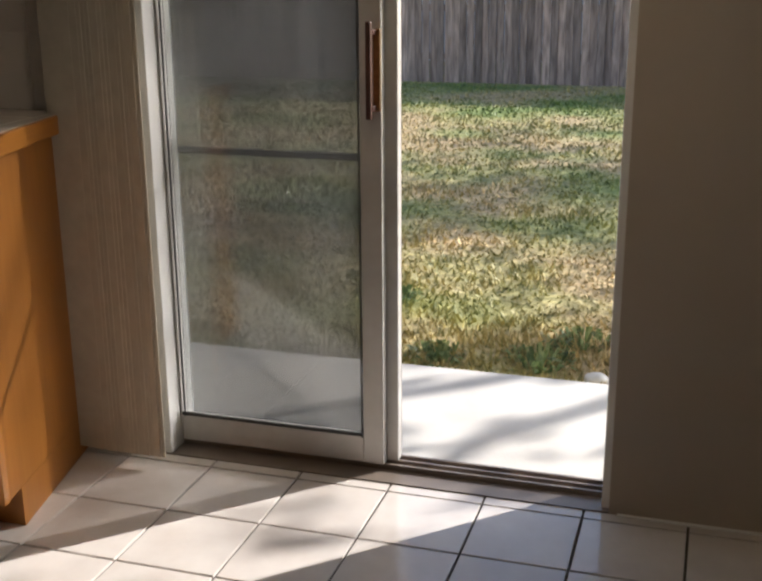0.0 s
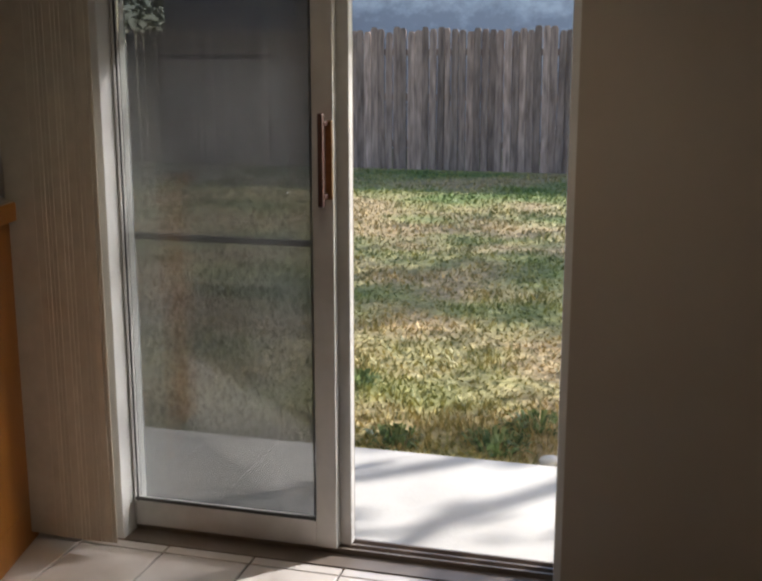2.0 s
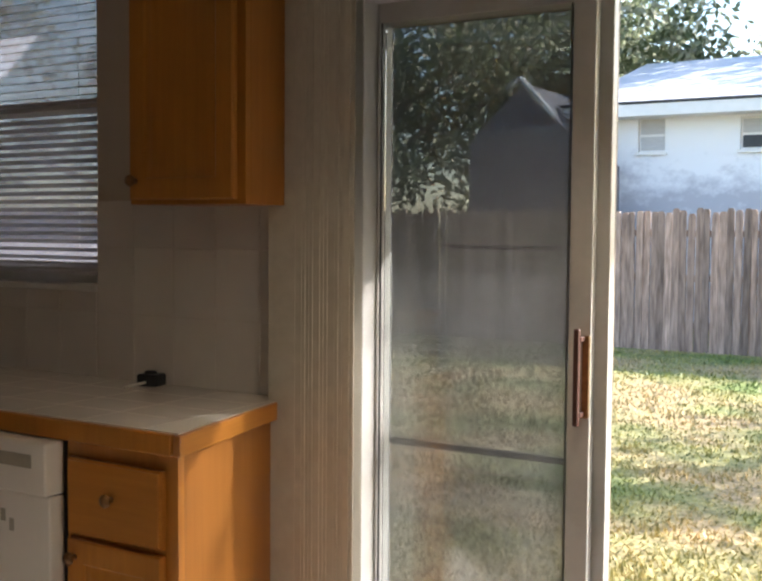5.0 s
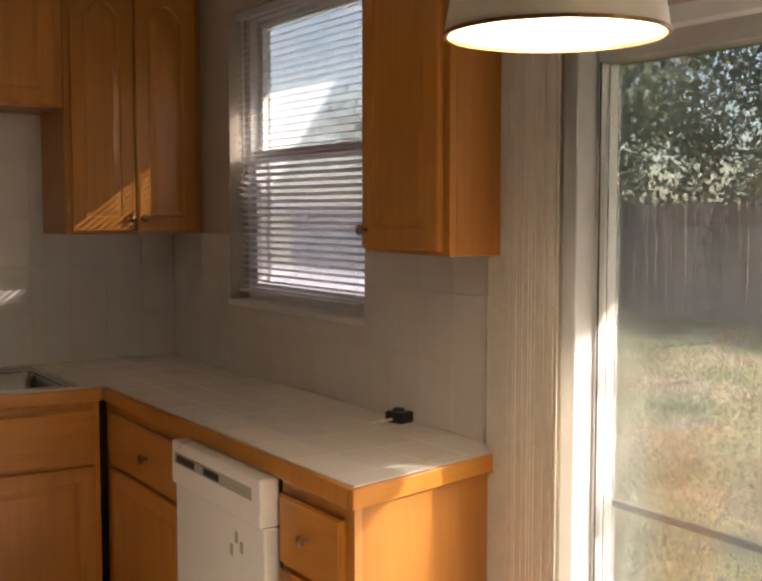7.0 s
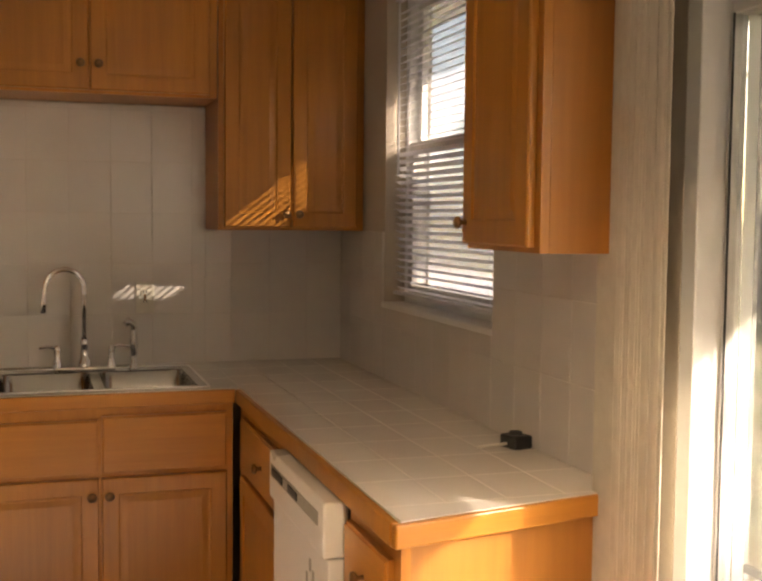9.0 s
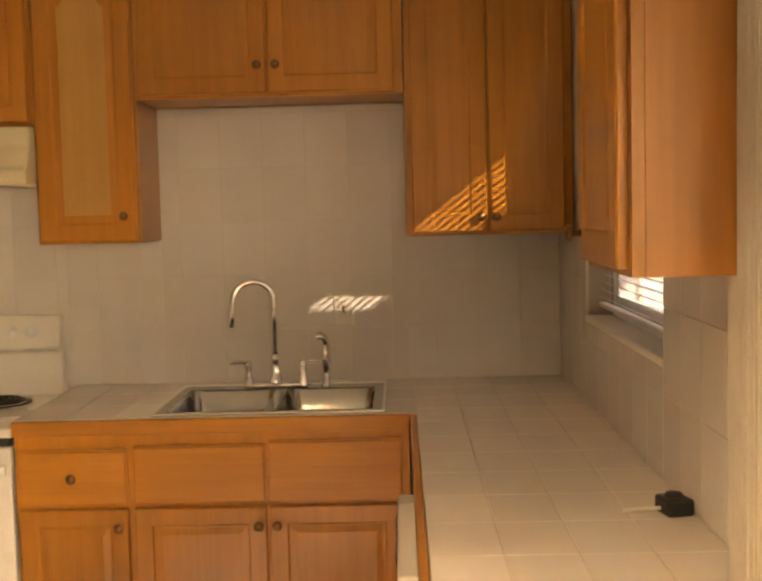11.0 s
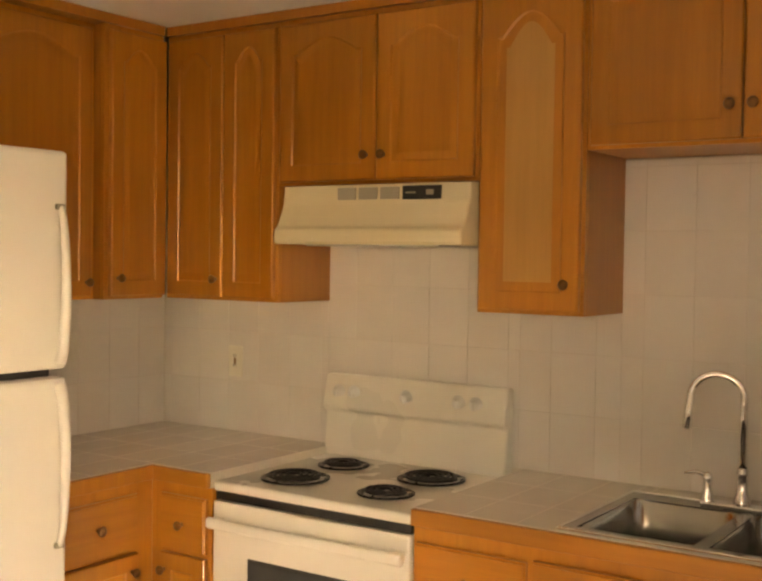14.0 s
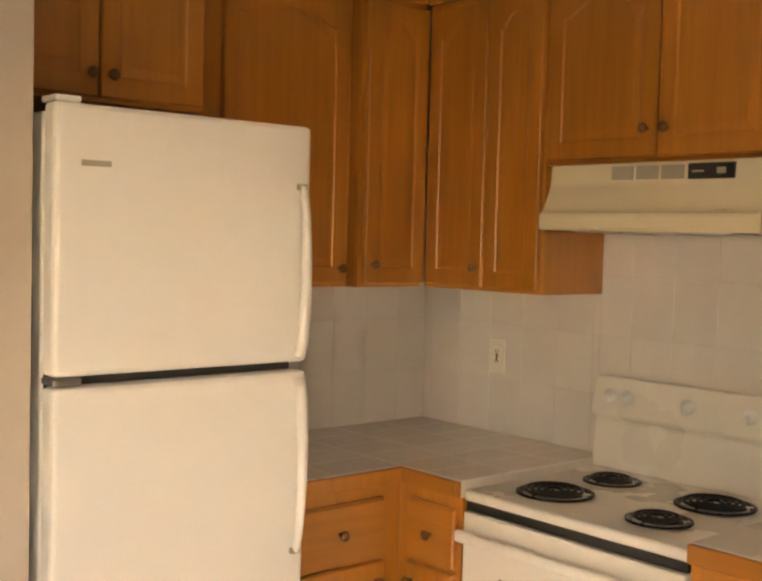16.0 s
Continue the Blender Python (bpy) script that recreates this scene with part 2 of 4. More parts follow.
l.new(streak.outputs[0], both.inputs[0])
l.new(cloud.outputs[0], both.inputs[1])
mr = n.new("ShaderNodeMapRange")
mr.inputs["From Min"].default_value, mr.inputs["From Max"].default_value = 0.12, 0.42
mr.inputs["To Min"].default_value, mr.inputs["To Max"].default_value = 0.012, 0.065
l.new(both.outputs[0], mr.inputs[0])
l.new(mr.outputs[0], ms.inputs[0])
l.new(b.outputs[0], ms.inputs[1])
l.new(film.outputs[0], ms.inputs[2])
l.new(ms.outputs[0], n["Material Output"].inputs[0])
DUSTY = m

# fly screen: fine grey mesh, part see-through; dust makes it uneven
m, n, l, b = material("fly_screen", 0.8)
b.inputs["Base Color"].default_value = (0.11, 0.11, 0.115, 1)
tb = n.new("ShaderNodeBsdfTransparent")
ms = n.new("ShaderNodeMixShader")
dust, _ = noise_node(n, l, 2.5, (1, 1, 0.6), 4)
mr = n.new("ShaderNodeMapRange")
mr.inputs["From Min"].default_value, mr.inputs["From Max"].default_value = 0.35, 0.75
mr.inputs["To Min"].default_value, mr.inputs["To Max"].default_value = 0.56, 0.7
l.new(dust.outputs[0], mr.inputs[0])
l.new(mr.outputs[0], ms.inputs[0])
l.new(tb.outputs[0], ms.inputs[1])
l.new(b.outputs[0], ms.inputs[2])
l.new(ms.outputs[0], n["Material Output"].inputs[0])
SCREEN = m
m, n, l, b = material("pale_fly_screen", 0.8)
b.inputs["Base Color"].default_value = (0.34, 0.33, 0.37, 1)
tl, tb = n.new("ShaderNodeBsdfTranslucent"), n.new("ShaderNodeBsdfTransparent")
tl.inputs[0].default_value = (0.34, 0.33, 0.38, 1)
both, ms = n.new("ShaderNodeMixShader"), n.new("ShaderNodeMixShader")
l.new(b.outputs[0], both.inputs[1])
l.new(tl.outputs[0], both.inputs[2])
ms.inputs[0].default_value = 0.68
l.new(tb.outputs[0], ms.inputs[1])
l.new(both.outputs[0], ms.inputs[2])
l.new(ms.outputs[0], n["Material Output"].inputs[0])
SCREEN_PALE = m

m, n, l, b = material("blind_slat", 0.5)
tint, _ = noise_node(n, l, 5.0)
tone = ramp(n, [(0.3, (0.74, 0.72, 0.74)), (0.7, (0.8, 0.78, 0.79))])
l.new(tint.outputs[0], tone.inputs[0])
l.new(tone.outputs[0], b.inputs["Base Color"])
tl, ms = n.new("ShaderNodeBsdfTranslucent"), n.new("ShaderNodeMixShader")
l.new(tone.outputs[0], tl.inputs[0])
ms.inputs[0].default_value = 0.3
l.new(b.outputs[0], ms.inputs[1])
l.new(tl.outputs[0], ms.inputs[2])
l.new(ms.outputs[0], n["Material Output"].inputs[0])
SLAT = m

m, n, l, b = material("lit_bulb", 0.4)
b.inputs["Emission Color"].default_value = (1, 0.86, 0.66, 1)
b.inputs["Emission Strength"].default_value = 14
BULB = m
SHADE = plain("cream_lamp_shade", (0.7, 0.62, 0.5), (0.76, 0.68, 0.56), 0.45)


# ---- mesh helpers ----
def box(bm, x0, x1, y0, y1, z0, z1, bevel=0.0):
    r = bmesh.ops.create_cube(bm, size=1)
    bmesh.ops.transform(bm, verts=r["verts"], matrix=Matrix.LocRotScale(
        ((x0 + x1) / 2, (y0 + y1) / 2, (z0 + z1) / 2), None, (x1 - x0, y1 - y0, z1 - z0)))
    if bevel:
        edges = list({e for v in r["verts"] for e in v.link_edges})
        bmesh.ops.bevel(bm, geom=edges, offset=bevel, segments=2, affect="EDGES", profile=0.5)
    return bm


def cube(x0, x1, y0, y1, z0, z1, bevel=0.0):
    return box(bmesh.new(), x0, x1, y0, y1, z0, z1, bevel)


def cyl(r1, r2, z0, z1, at=(0, 0), seg=20, bm=None):
    bm = bm or bmesh.new()
    bmesh.ops.create_cone(bm, cap_ends=True, segments=seg, radius1=r1, radius2=r2, depth=z1 - z0,
                          matrix=Matrix.Translation((at[0], at[1], (z0 + z1) / 2)))
    return bm


def lathe(profile, seg=32, bm=None, at=(0, 0, 0)):
    """Turns (radius, z) points about z."""
    bm = bm or bmesh.new()
    rings = []
    for r, z in profile:
        rings.append([bm.verts.new((at[0] + r * math.cos(2 * math.pi * k / seg), at[1] + r * math.sin(2 * math.pi * k / seg), at[2] + z)) for k in range(seg)])
    for a, c in zip(rings, rings[1:]):
        for k in range(seg):
            bm.faces.new((a[k], a[(k + 1) % seg], c[(k + 1) % seg], c[k]))
    return bm


def tube(points, r, seg=10, bm=None):
    """A round bar along points; r is one radius or one for each point."""
    bm = bm or bmesh.new()
    pts = [Vector(p) for p in points]
    radii = r if isinstance(r, (list, tuple)) else [r] * len(pts)
    rings, side = [], None
    for k, p in enumerate(pts):
        d = (pts[min(k + 1, len(pts) - 1)] - pts[max(k - 1, 0)]).normalized()
        if side is None:
            side = d.cross(Vector((0.3, 0.9, 0.31))).normalized()
        side = (side - d * side.dot(d)).normalized()
        up = d.cross(side)
        rings.append([bm.verts.new(p + radii[k] * (side * math.cos(2 * math.pi * j / seg) + up * math.sin(2 * math.pi * j / seg))) for j in range(seg)])
    for a, c in zip(rings, rings[1:]):
        for j in range(seg):
            bm.faces.new((a[j], a[(j + 1) % seg], c[(j + 1) % seg], c[j]))
    bm.faces.new(rings[0][::-1])
    bm.faces.new(rings[-1])
    return bm


def part(name, bm, mat, parent=None, label="", smooth=False):
    me = bpy.data.meshes.new(name)
    bmesh.ops.recalc_face_normals(bm, faces=bm.faces)
    bm.to_mesh(me)
    bm.free()
    me.materials.append(mat)
    if smooth:
        for p in me.polygons:
            p.use_smooth = True
    ob = new(name, me)
    ob.parent = parent
    return tagged(ob, label)


def thing(name, m, label, category, group="", kind=""):
    ob = new(name)
    ob.matrix_world = m
    ob.empty_display_size = 0.1
    return tagged(ob, label, category, group, kind)


def prism(outline, y0, y1):
    """An (x, z) outline drawn out along y."""
    bm = bmesh.new()
    a = [bm.verts.new((x, y0, z)) for x, z in outline]
    c = [bm.verts.new((x, y1, z)) for x, z in outline]
    bm.faces.new(a)
    bm.faces.new(c[::-1])
    for k in range(len(a)):
        j = (k + 1) % len(a)
        bm.faces.new((a[k], c[k], c[j], a[j]))
    return bm


def slab_with_holes(u0, u1, z0, z1, holes):
    """Rectangles (u0, u1, z0, z1) that tile a wall's face round its openings."""
    us = sorted({u0, u1, *(h[0] for h in holes), *(h[1] for h in holes)})
    out = []
    for a, c in zip(us, us[1:]):
        cuts = sorted((h[2], h[3]) for h in holes if h[0] <= a and h[1] >= c)
        z = z0
        for lo, hi in cuts:
            if lo > z:
                out.append((a, c, z, lo))
            z = hi
        if z < z1:
            out.append((a, c, z, z1))
    return out


def structure(name, bm, mat, label, parent=None):
    ob = part(name, bm, mat, parent)
    return tagged(ob, label, name.split("_")[0], kind="structure")

# ---- room ----
H = 2.42
XL = -3.392
DOOR = (-3.605, -2.4, 0.0, 1.965)
# made-up wall opening by the fill lamp, lets extra daylight in
FILL_OPENING = (-6.3, -4.7, 1.25, 2.1)
WIN = (-1.52, -0.555, 1.185, 2.27)
bm = bmesh.new()
for a, c, z0, z1 in slab_with_holes(-7.0, 0.15, -0.15, H + 0.1, [DOOR[:2] + (-0.15, DOOR[3]), WIN, FILL_OPENING]):
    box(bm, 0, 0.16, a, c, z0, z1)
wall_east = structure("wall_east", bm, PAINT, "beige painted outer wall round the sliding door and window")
wall_north = structure("wall_north", cube(XL - 0.15, 0, 0, 0.15, -0.15, H + 0.1), PAINT, "beige painted wall behind the sink and stove")
wall_west = structure("wall_west", cube(XL - 0.15, XL, -2.02, 0, -0.15, H + 0.1), PAINT, "beige painted side wall behind the refrigerator")
wall_stub = structure("wall_stub", cube(XL, -2.625, -2.03, -1.888, 0, H, 0.004), PAINT, "short beige painted partition beside the refrigerator")
structure("wall_hall", cube(XL - 0.15, -5.6, -2.03, -1.88, -0.15, H + 0.1), PAINT, "beige painted wall of the adjoining room")
structure("wall_far", cube(-5.75, -5.6, -7.0, -1.88, -0.15, H + 0.1), PAINT, "beige painted far wall of the adjoining room")
structure("wall_south", cube(-5.75, 0.0, -7.0, -6.85, -0.15, H + 0.1), PAINT, "beige painted end wall of the adjoining room")
structure("ceiling", cube(-5.75, 0.16, -7.0, 0.15, H, H + 0.12), CEIL, "off-white textured ceiling")
floor = structure("floor", cube(-5.75, 0.0, -7.0, 0.15, -0.15, -0.006), FLOOR_GROUT, "pale glazed square floor tiles with dark grout")
structure("roof_eave", cube(0.16, 0.8, -9, 5, 2.47, 2.59), WHITE, "white roof overhang above the outer wall")
bm = bmesh.new()
for a, c, z0, z1 in slab_with_holes(-9, -3.625, -0.15, 2.49, [FILL_OPENING]):
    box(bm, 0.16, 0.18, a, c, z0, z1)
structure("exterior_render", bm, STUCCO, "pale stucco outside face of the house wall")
# unseen slab, added and sized to limit sun through door and window
structure("patio_cover", cube(0.18, 1.46, -9, -1.655, 2.3, 2.4, 0.01), WHITE, "flat white slab added out of view to cut the sun above the sliding door")
bm = bmesh.new()
box(bm, -0.012, -0.0, -6.85, -3.625, 0.0, 0.004)
structure("threshold_trim", bm, WHITE, "thin pale strip at the foot of the wall")


# ---- sliding door ----
def sliding_door():
    y0, y1, z0, z1 = DOOR
    d = thing("door_1", pose(0, 0, 0), "white aluminium sliding glass door, half open to the yard", "door", kind="structure")
    bm = bmesh.new()
    box(bm, 0.001, 0.15, y1 - 0.045, y1 + 0.002, 0, z1, 0.003)
    box(bm, 0.02, 0.15, y0 - 0.002, y0 + 0.02, 0, z1, 0.003)
    box(bm, 0.02, 0.15, y0 + 0.02, y1 - 0.045, z1 - 0.04, z1 + 0.002, 0.003)
    part("door_frame", bm, WHITE, d)
    bm = bmesh.new()
    box(bm, 0.0, 0.16, y0, y1, -0.03, 0.004)
    for x in (0.075, 0.105, 0.135):
        box(bm, x - 0.004, x + 0.004, y0 + 0.02, y1 - 0.045, 0.004, 0.018)
    part("track", bm, BROWN_ALU, d, "worn dark metal floor track")

    def panel(name, x, a, c, stile, left, mat, fill, fill_name, bottom):
        p = part(name, bmesh.new(), mat, d)
        bm = bmesh.new()
        for s0, s1 in ((a, a + stile), (c - left, c)) if left else ((a, a + stile),):
            box(bm, x - 0.015, x + 0.015, s0, s1, 0.02, z1 - 0.04, 0.003)
        box(bm, x - 0.014, x + 0.014, a + stile, c - left, 0.02, 0.02 + bottom, 0.003)
        box(bm, x - 0.014, x + 0.014, a + stile, c - left, z1 - 0.09, z1 - 0.04, 0.003)
        bm.to_mesh(p.data)
        bm.free()
        g = part(fill_name, cube(x - 0.003, x + 0.003, a + stile, c - left, 0.02 + bottom, z1 - 0.09), fill, p)
        g.visible_shadow = fill is SCREEN
        return p

    slide = panel("sliding_panel", 0.075, -3.025, y1 - 0.047, 0.055, 0.006, ALU, DUSTY, "glass_pane", 0.075)
    part("seal", cube(0.056, 0.062, -2.968, y1 - 0.054, 0.094, 0.102), GASKET, slide, "dark glazing seal")
    panel("fixed_panel", 0.107, -3.055, y1 - 0.046, 0.04, 0.0, ALU, GLASS, "glass_pane", 0.06)
    scr = panel("screen_panel", 0.139, -3.047, y1 - 0.047, 0.03, 0.0, BROWN_ALU, SCREEN, "screen_mesh", 0.04)
    part("crossbar", cube(0.132, 0.146, -3.015, y1 - 0.05, 0.798, 0.815, 0.003), GASKET, scr, "dark screen crossbar")
    bm = bmesh.new()
    box(bm, 0.018, 0.033, -3.012, -2.998, 0.915, 1.138, 0.004)
    for z in (0.94, 1.113):
        box(bm, 0.03, 0.061, -3.014, -3.0, z - 0.006, z + 0.006, 0.002)
    part("pull_handle", bm, BROWN, slide, "dark brown pull handle")
    bm = cube(0.052, 0.06, -3.024, -3.006, 0.93, 1.12, 0.003)
    part("latch_plate", bm, BRONZE, slide)
    for a, c in ((-2.969, -2.965), (y1 - 0.063, y1 - 0.059)):
        part("seal", cube(0.058, 0.061, a, c, 0.09, z1 - 0.09), GASKET, slide)
    return d


sliding_door()
v = thing("vertical_blind", pose(-0.075, 0, 0), "stacked beige fabric vertical blind beside the sliding door", "blind")
part("headrail", cube(-0.03, 0.02, -3.68, -2.2, 1.975, 2.015, 0.004), WHITE, v)
for k in range(17):
    y = -2.25 - k * 0.011
    bm = bmesh.new()
    turn = Matrix.Rotation(radians(84 + random.uniform(-3, 3)), 4, "Z")
    r = box(bm, -0.044, 0.044, -0.0012, 0.0012, 0.03, 1.97)
    for q in bm.verts:
        q.co.y += 0.006 * (1 - (q.co.x / 0.044) ** 2)
    bmesh.ops.transform(bm, verts=bm.verts, matrix=Matrix.Translation((0, y, 0)) @ turn)
    part("vane", bm, VANE, v)

# ---- window ----
w = thing("window_1", pose(0, 0, 0), "white double-hung window set in the tiled wall", "window", kind="structure")
y0, y1, z0, z1 = WIN
bm = bmesh.new()
for a, c, e, f in ((y0 - .002, y0 + 0.03, z0, z1), (y1 - 0.03, y1 + .002, z0, z1), (y0 + 0.03, y1 - 0.03, z0 - .002, z0 + 0.03), (y0 + 0.03, y1 - 0.03, z1 - 0.03, z1 + .002)):
    box(bm, 0.075, 0.15, a, c, e, f, 0.003)
part("window_frame", bm, WHITE, w)
ZM = 1.735
for name, x, lo, hi in (("lower_sash", 0.09, z0 + 0.03, ZM + 0.015), ("upper_sash", 0.12, ZM - 0.015, z1 - 0.03)):
    bm = bmesh.new()
    for a, c, e, f in ((y0 + 0.03, y0 + 0.07, lo, hi), (y1 - 0.07, y1 - 0.03, lo, hi), (y0 + 0.07, y1 - 0.07, lo, lo + 0.035), (y0 + 0.07, y1 - 0.07, hi - 0.03, hi)):
        box(bm, x - 0.013, x + 0.013, a, c, e, f, 0.003)
    s = part(name, bm, ALU if name == "lower_sash" else WHITE, w)
    g = part("glass_pane", cube(x - 0.002, x + 0.002, y0 + 0.07, y1 - 0.07, lo + 0.035, hi - 0.03), GLASS, s)
    g.visible_shadow = False
s = part("screen_frame", box(cube(0.152, 0.158, y0 + 0.02, y0 + 0.045, z0 + 0.02, z1 - 0.02), 0.152, 0.158, y1 - 0.045, y1 - 0.02, z0 + 0.02, z1 - 0.02), ALU, w, "thin metal screen frame")
part("screen_mesh", cube(0.1545, 0.1555, y0 + 0.045, y1 - 0.045, z0 + 0.02, z1 - 0.02), SCREEN_PALE, s)
part("sill", cube(-0.012, 0.075, y0 - 0.004, y1 + 0.004, z0 - 0.018, z0 + 0.002, 0.004), WHITE, w, "white window sill")
mb = thing("mini_blind", pose(0.04, 0, 0), "lowered white mini blind with open slats", "blind")
part("headrail", cube(-0.013, 0.013, y0 + 0.01, y1 - 0.01, z1 - 0.03, z1 - 0.003, 0.002), SLAT, mb)
part("bottom_rail", cube(-0.012, 0.012, y0 + 0.012, y1 - 0.012, z0 + 0.03, z0 + 0.042, 0.002), SLAT, mb)
def slat(tilt):
    """One curved slat; tilt: how far its outer edge rises."""
    bm = bmesh.new()
    rows = []
    for q in range(5):
        u = (q - 2) / 2
        rows.append([bm.verts.new((u * 0.0125, yy, 0.0022 * (1 - u * u) + u * tilt)) for yy in (y0 + 0.014, y1 - 0.014)])
    for a, c in zip(rows, rows[1:]):
        bm.faces.new((a[0], a[1], c[1], c[0]))
    return bm


open_slat, shut_slat = None, None
for k in range(int((z1 - 0.05 - z0 - 0.05) / 0.0245)):
    z = z0 + 0.055 + k * 0.0245
    if z < 1.72:
        o = part("slat", slat(-0.006), SLAT, mb) if shut_slat is None else new("slat", shut_slat)
        shut_slat = o.data
    else:
        o = part("slat", slat(0.003), SLAT, mb) if open_slat is None else new("slat", open_slat)
        open_slat = o.data
    o.parent = mb
    o.location.z = z
for yy in (y0 + 0.12, y1 - 0.12):
    part("ladder_cord", tube([(0, yy, z0 + 0.035), (0, yy, z1 - 0.02)], 0.0008, 5), SLAT, mb)
part("tilt_wand", tube([(-0.018, y1 - 0.07, z1 - 0.03), (-0.018, y1 - 0.075, z0 + 0.45)], 0.004, 6), SLAT, mb)


# ---- cabinets ----
KNOB = None


def knob(x, z, parent):
    """A small turned bronze knob, facing the front."""
    global KNOB
    if KNOB is None:
        bm = lathe([(0.0, 0.0), (0.007, 0.0), (0.005, 0.006), (0.006, 0.012), (0.014, 0.017), (0.0155, 0.022), (0.012, 0.027), (0.0, 0.029)], 16)
        bmesh.ops.transform(bm, verts=bm.verts, matrix=Matrix.Rotation(radians(90), 4, "X"))
        o = part("knob", bm, BRONZE, parent, "aged bronze knob", True)
        KNOB = o.data
    else:
        o = tagged(new("knob", KNOB), "aged bronze knob")
        o.parent = parent
    o.location = (x, 0, z)
    return o


def panel_front(w, h, arch=0.0, frame_w=0.052, t=0.019):
    """A framed front with a raised field; arch: how far the field's top rises in the middle."""
    bm = bmesh.new()
    n = 14

    def loop(inset, depth, rise, whole=False):
        pts = [(inset, inset), (w - inset, inset)]
        for k in range(n + 1):
            u = k / n
            x = w - inset - u * (w - 2 * inset)
            z = h - inset
            if rise and not whole:
                s = max(0.0, 1 - abs(2 * u - 1) / 0.86)
                z = h - inset - rise + rise * math.sin(s * math.pi / 2)
            pts.append((x, z))
        return [bm.verts.new((x, depth, z)) for x, z in pts]

    loops = [loop(0, t, 0, True), loop(0, 0.004, 0, True), loop(0.004, 0, 0, True), loop(frame_w, 0, arch), loop(frame_w + 0.005, 0.004, arch),
             loop(frame_w + 0.012, 0.004, arch), loop(frame_w + 0.03, 0.0015, arch)]
    for a, c in zip(loops, loops[1:]):
        for k in range(len(a)):
            j = (k + 1) % len(a)
            bm.faces.new((a[k], a[j], c[j], c[k]))
    bm.faces.new(loops[-1])
    bm.faces.new(loops[0][::-1])
    return bm


def drawer_front(w, h, t=0.019):
    bm = cube(0, w, 0, t, 0, h)
    bmesh.ops.bevel(bm, geom=[e for e in bm.edges if all(v.co.y < 0.001 for v in e.verts)], offset=0.006, segments=3, affect="EDGES")
    return bm


def cabinet(name, m, w, depth, h, fronts, label, category, group, toe=0.0, pale=False, well=None, skew=0.0):
    """A cabinet whose front faces local -y; fronts: (kind, x0, x1, z0, z1, knob x, knob z, arch)."""
    c = thing(name, m, label, category, group)
    if toe:
        pieces = [("body", cube(0, w, 0.02, depth, toe, h - 0.13 if well else h, 0.001)), ("toe_kick", cube(0, w, 0.09, depth, 0, toe - 0.0005))]
        if well:
            for a, e, f, g in ((0, well[0], 0.02, depth), (well[1], w, 0.02, depth), (well[0], well[1], depth - 0.02, depth)):
                pieces.append(("inner_panel", cube(a, e, f, g, h - 0.1295, h)))
        for nm, bm in pieces:
            for q in bm.verts:
                if skew and q.co.x > w - 0.01:
                    q.co.x -= skew * q.co.y / depth
            part(nm, bm, WOOD_IN, c)
    else:
        part("body", cube(0, w, 0.02, depth, 0, h, 0.001), WOOD_IN, c)
    part("face_frame", cube(0.0005, w - 0.0005, 0.0, 0.0195, toe + 0.0005, h - 0.0005), WOOD, c)
    for kind, x0, x1, z0, z1, kx, kz, arch in fronts:
        bm = panel_front(x1 - x0, z1 - z0, arch) if kind == "door" else drawer_front(x1 - x0, z1 - z0)
        f = part("door" if kind == "door" else "drawer_front", bm, WOOD if kind == "door" else WOOD_H, c)
        f.location = (x0, -0.0195, z0)
        if kx is not None:
            knob(kx - x0, kz - z0, f)
        if pale and kind == "door":
            wd, hg, ins = x1 - x0, z1 - z0, 0.052 + 0.031
            top = [(wd - ins - (wd - 2 * ins) * k / 14, hg - ins - arch + arch * math.sin(max(0.0, 1 - abs(k / 7 - 1) / 0.86) * math.pi / 2)) for k in range(15)]
            part("field_panel", prism([(ins, ins), (wd - ins, ins)] + top, 0.0006, 0.004), WOOD_PALE, f, "paler flat field panel")
    return c


UB, UT = 1.435, 2.385
UD = 0.305
UH = UT - UB
UP = "maple wall cabinets"
north = lambda x, z, d: pose(x, -d, z)
# over the sink side, back wall
cabinet("wall_cabinet", north(-0.555, UB, UD), 0.549, UD - 0.004, UH,
        [("door", 0.02, 0.266, 0.012, UH - 0.02, 0.245, 0.06, 0.05), ("door", 0.272, 0.52, 0.012, UH - 0.02, 0.293, 0.06, 0.05)],
        "maple two-door wall cabinet in the corner by the window", "cabinet", UP)
cabinet("wall_cabinet", north(-1.436, 1.905, UD), 0.878, UD - 0.004, UT - 1.905,
        [("door", 0.014, 0.431, 0.012, UT - 1.925, 0.404, 0.1, 0.0), ("door", 0.437, 0.848, 0.012, UT - 1.925, 0.464, 0.1, 0.0)],
        "short maple two-door wall cabinet above the sink", "cabinet", UP)
cabinet("wall_cabinet", north(-1.78, UB, UD), 0.343, UD - 0.004, UH,
        [("door", 0.012, 0.331, 0.012, UH - 0.02, 0.295, 0.09, 0.07)],
        "tall narrow maple wall cabinet with paler arched door panel", "cabinet", UP, pale=True)
cabinet("wall_cabinet", north(-2.55, 1.83, UD), 0.769, UD - 0.004, UT - 1.83,
        [("door", 0.012, 0.4, 0.012, UT - 1.85, 0.37, 0.09, 0.05), ("door", 0.406, 0.757, 0.012, UT - 1.85, 0.436, 0.09, 0.05)],
        "short maple two-door wall cabinet above the range hood", "cabinet", UP)
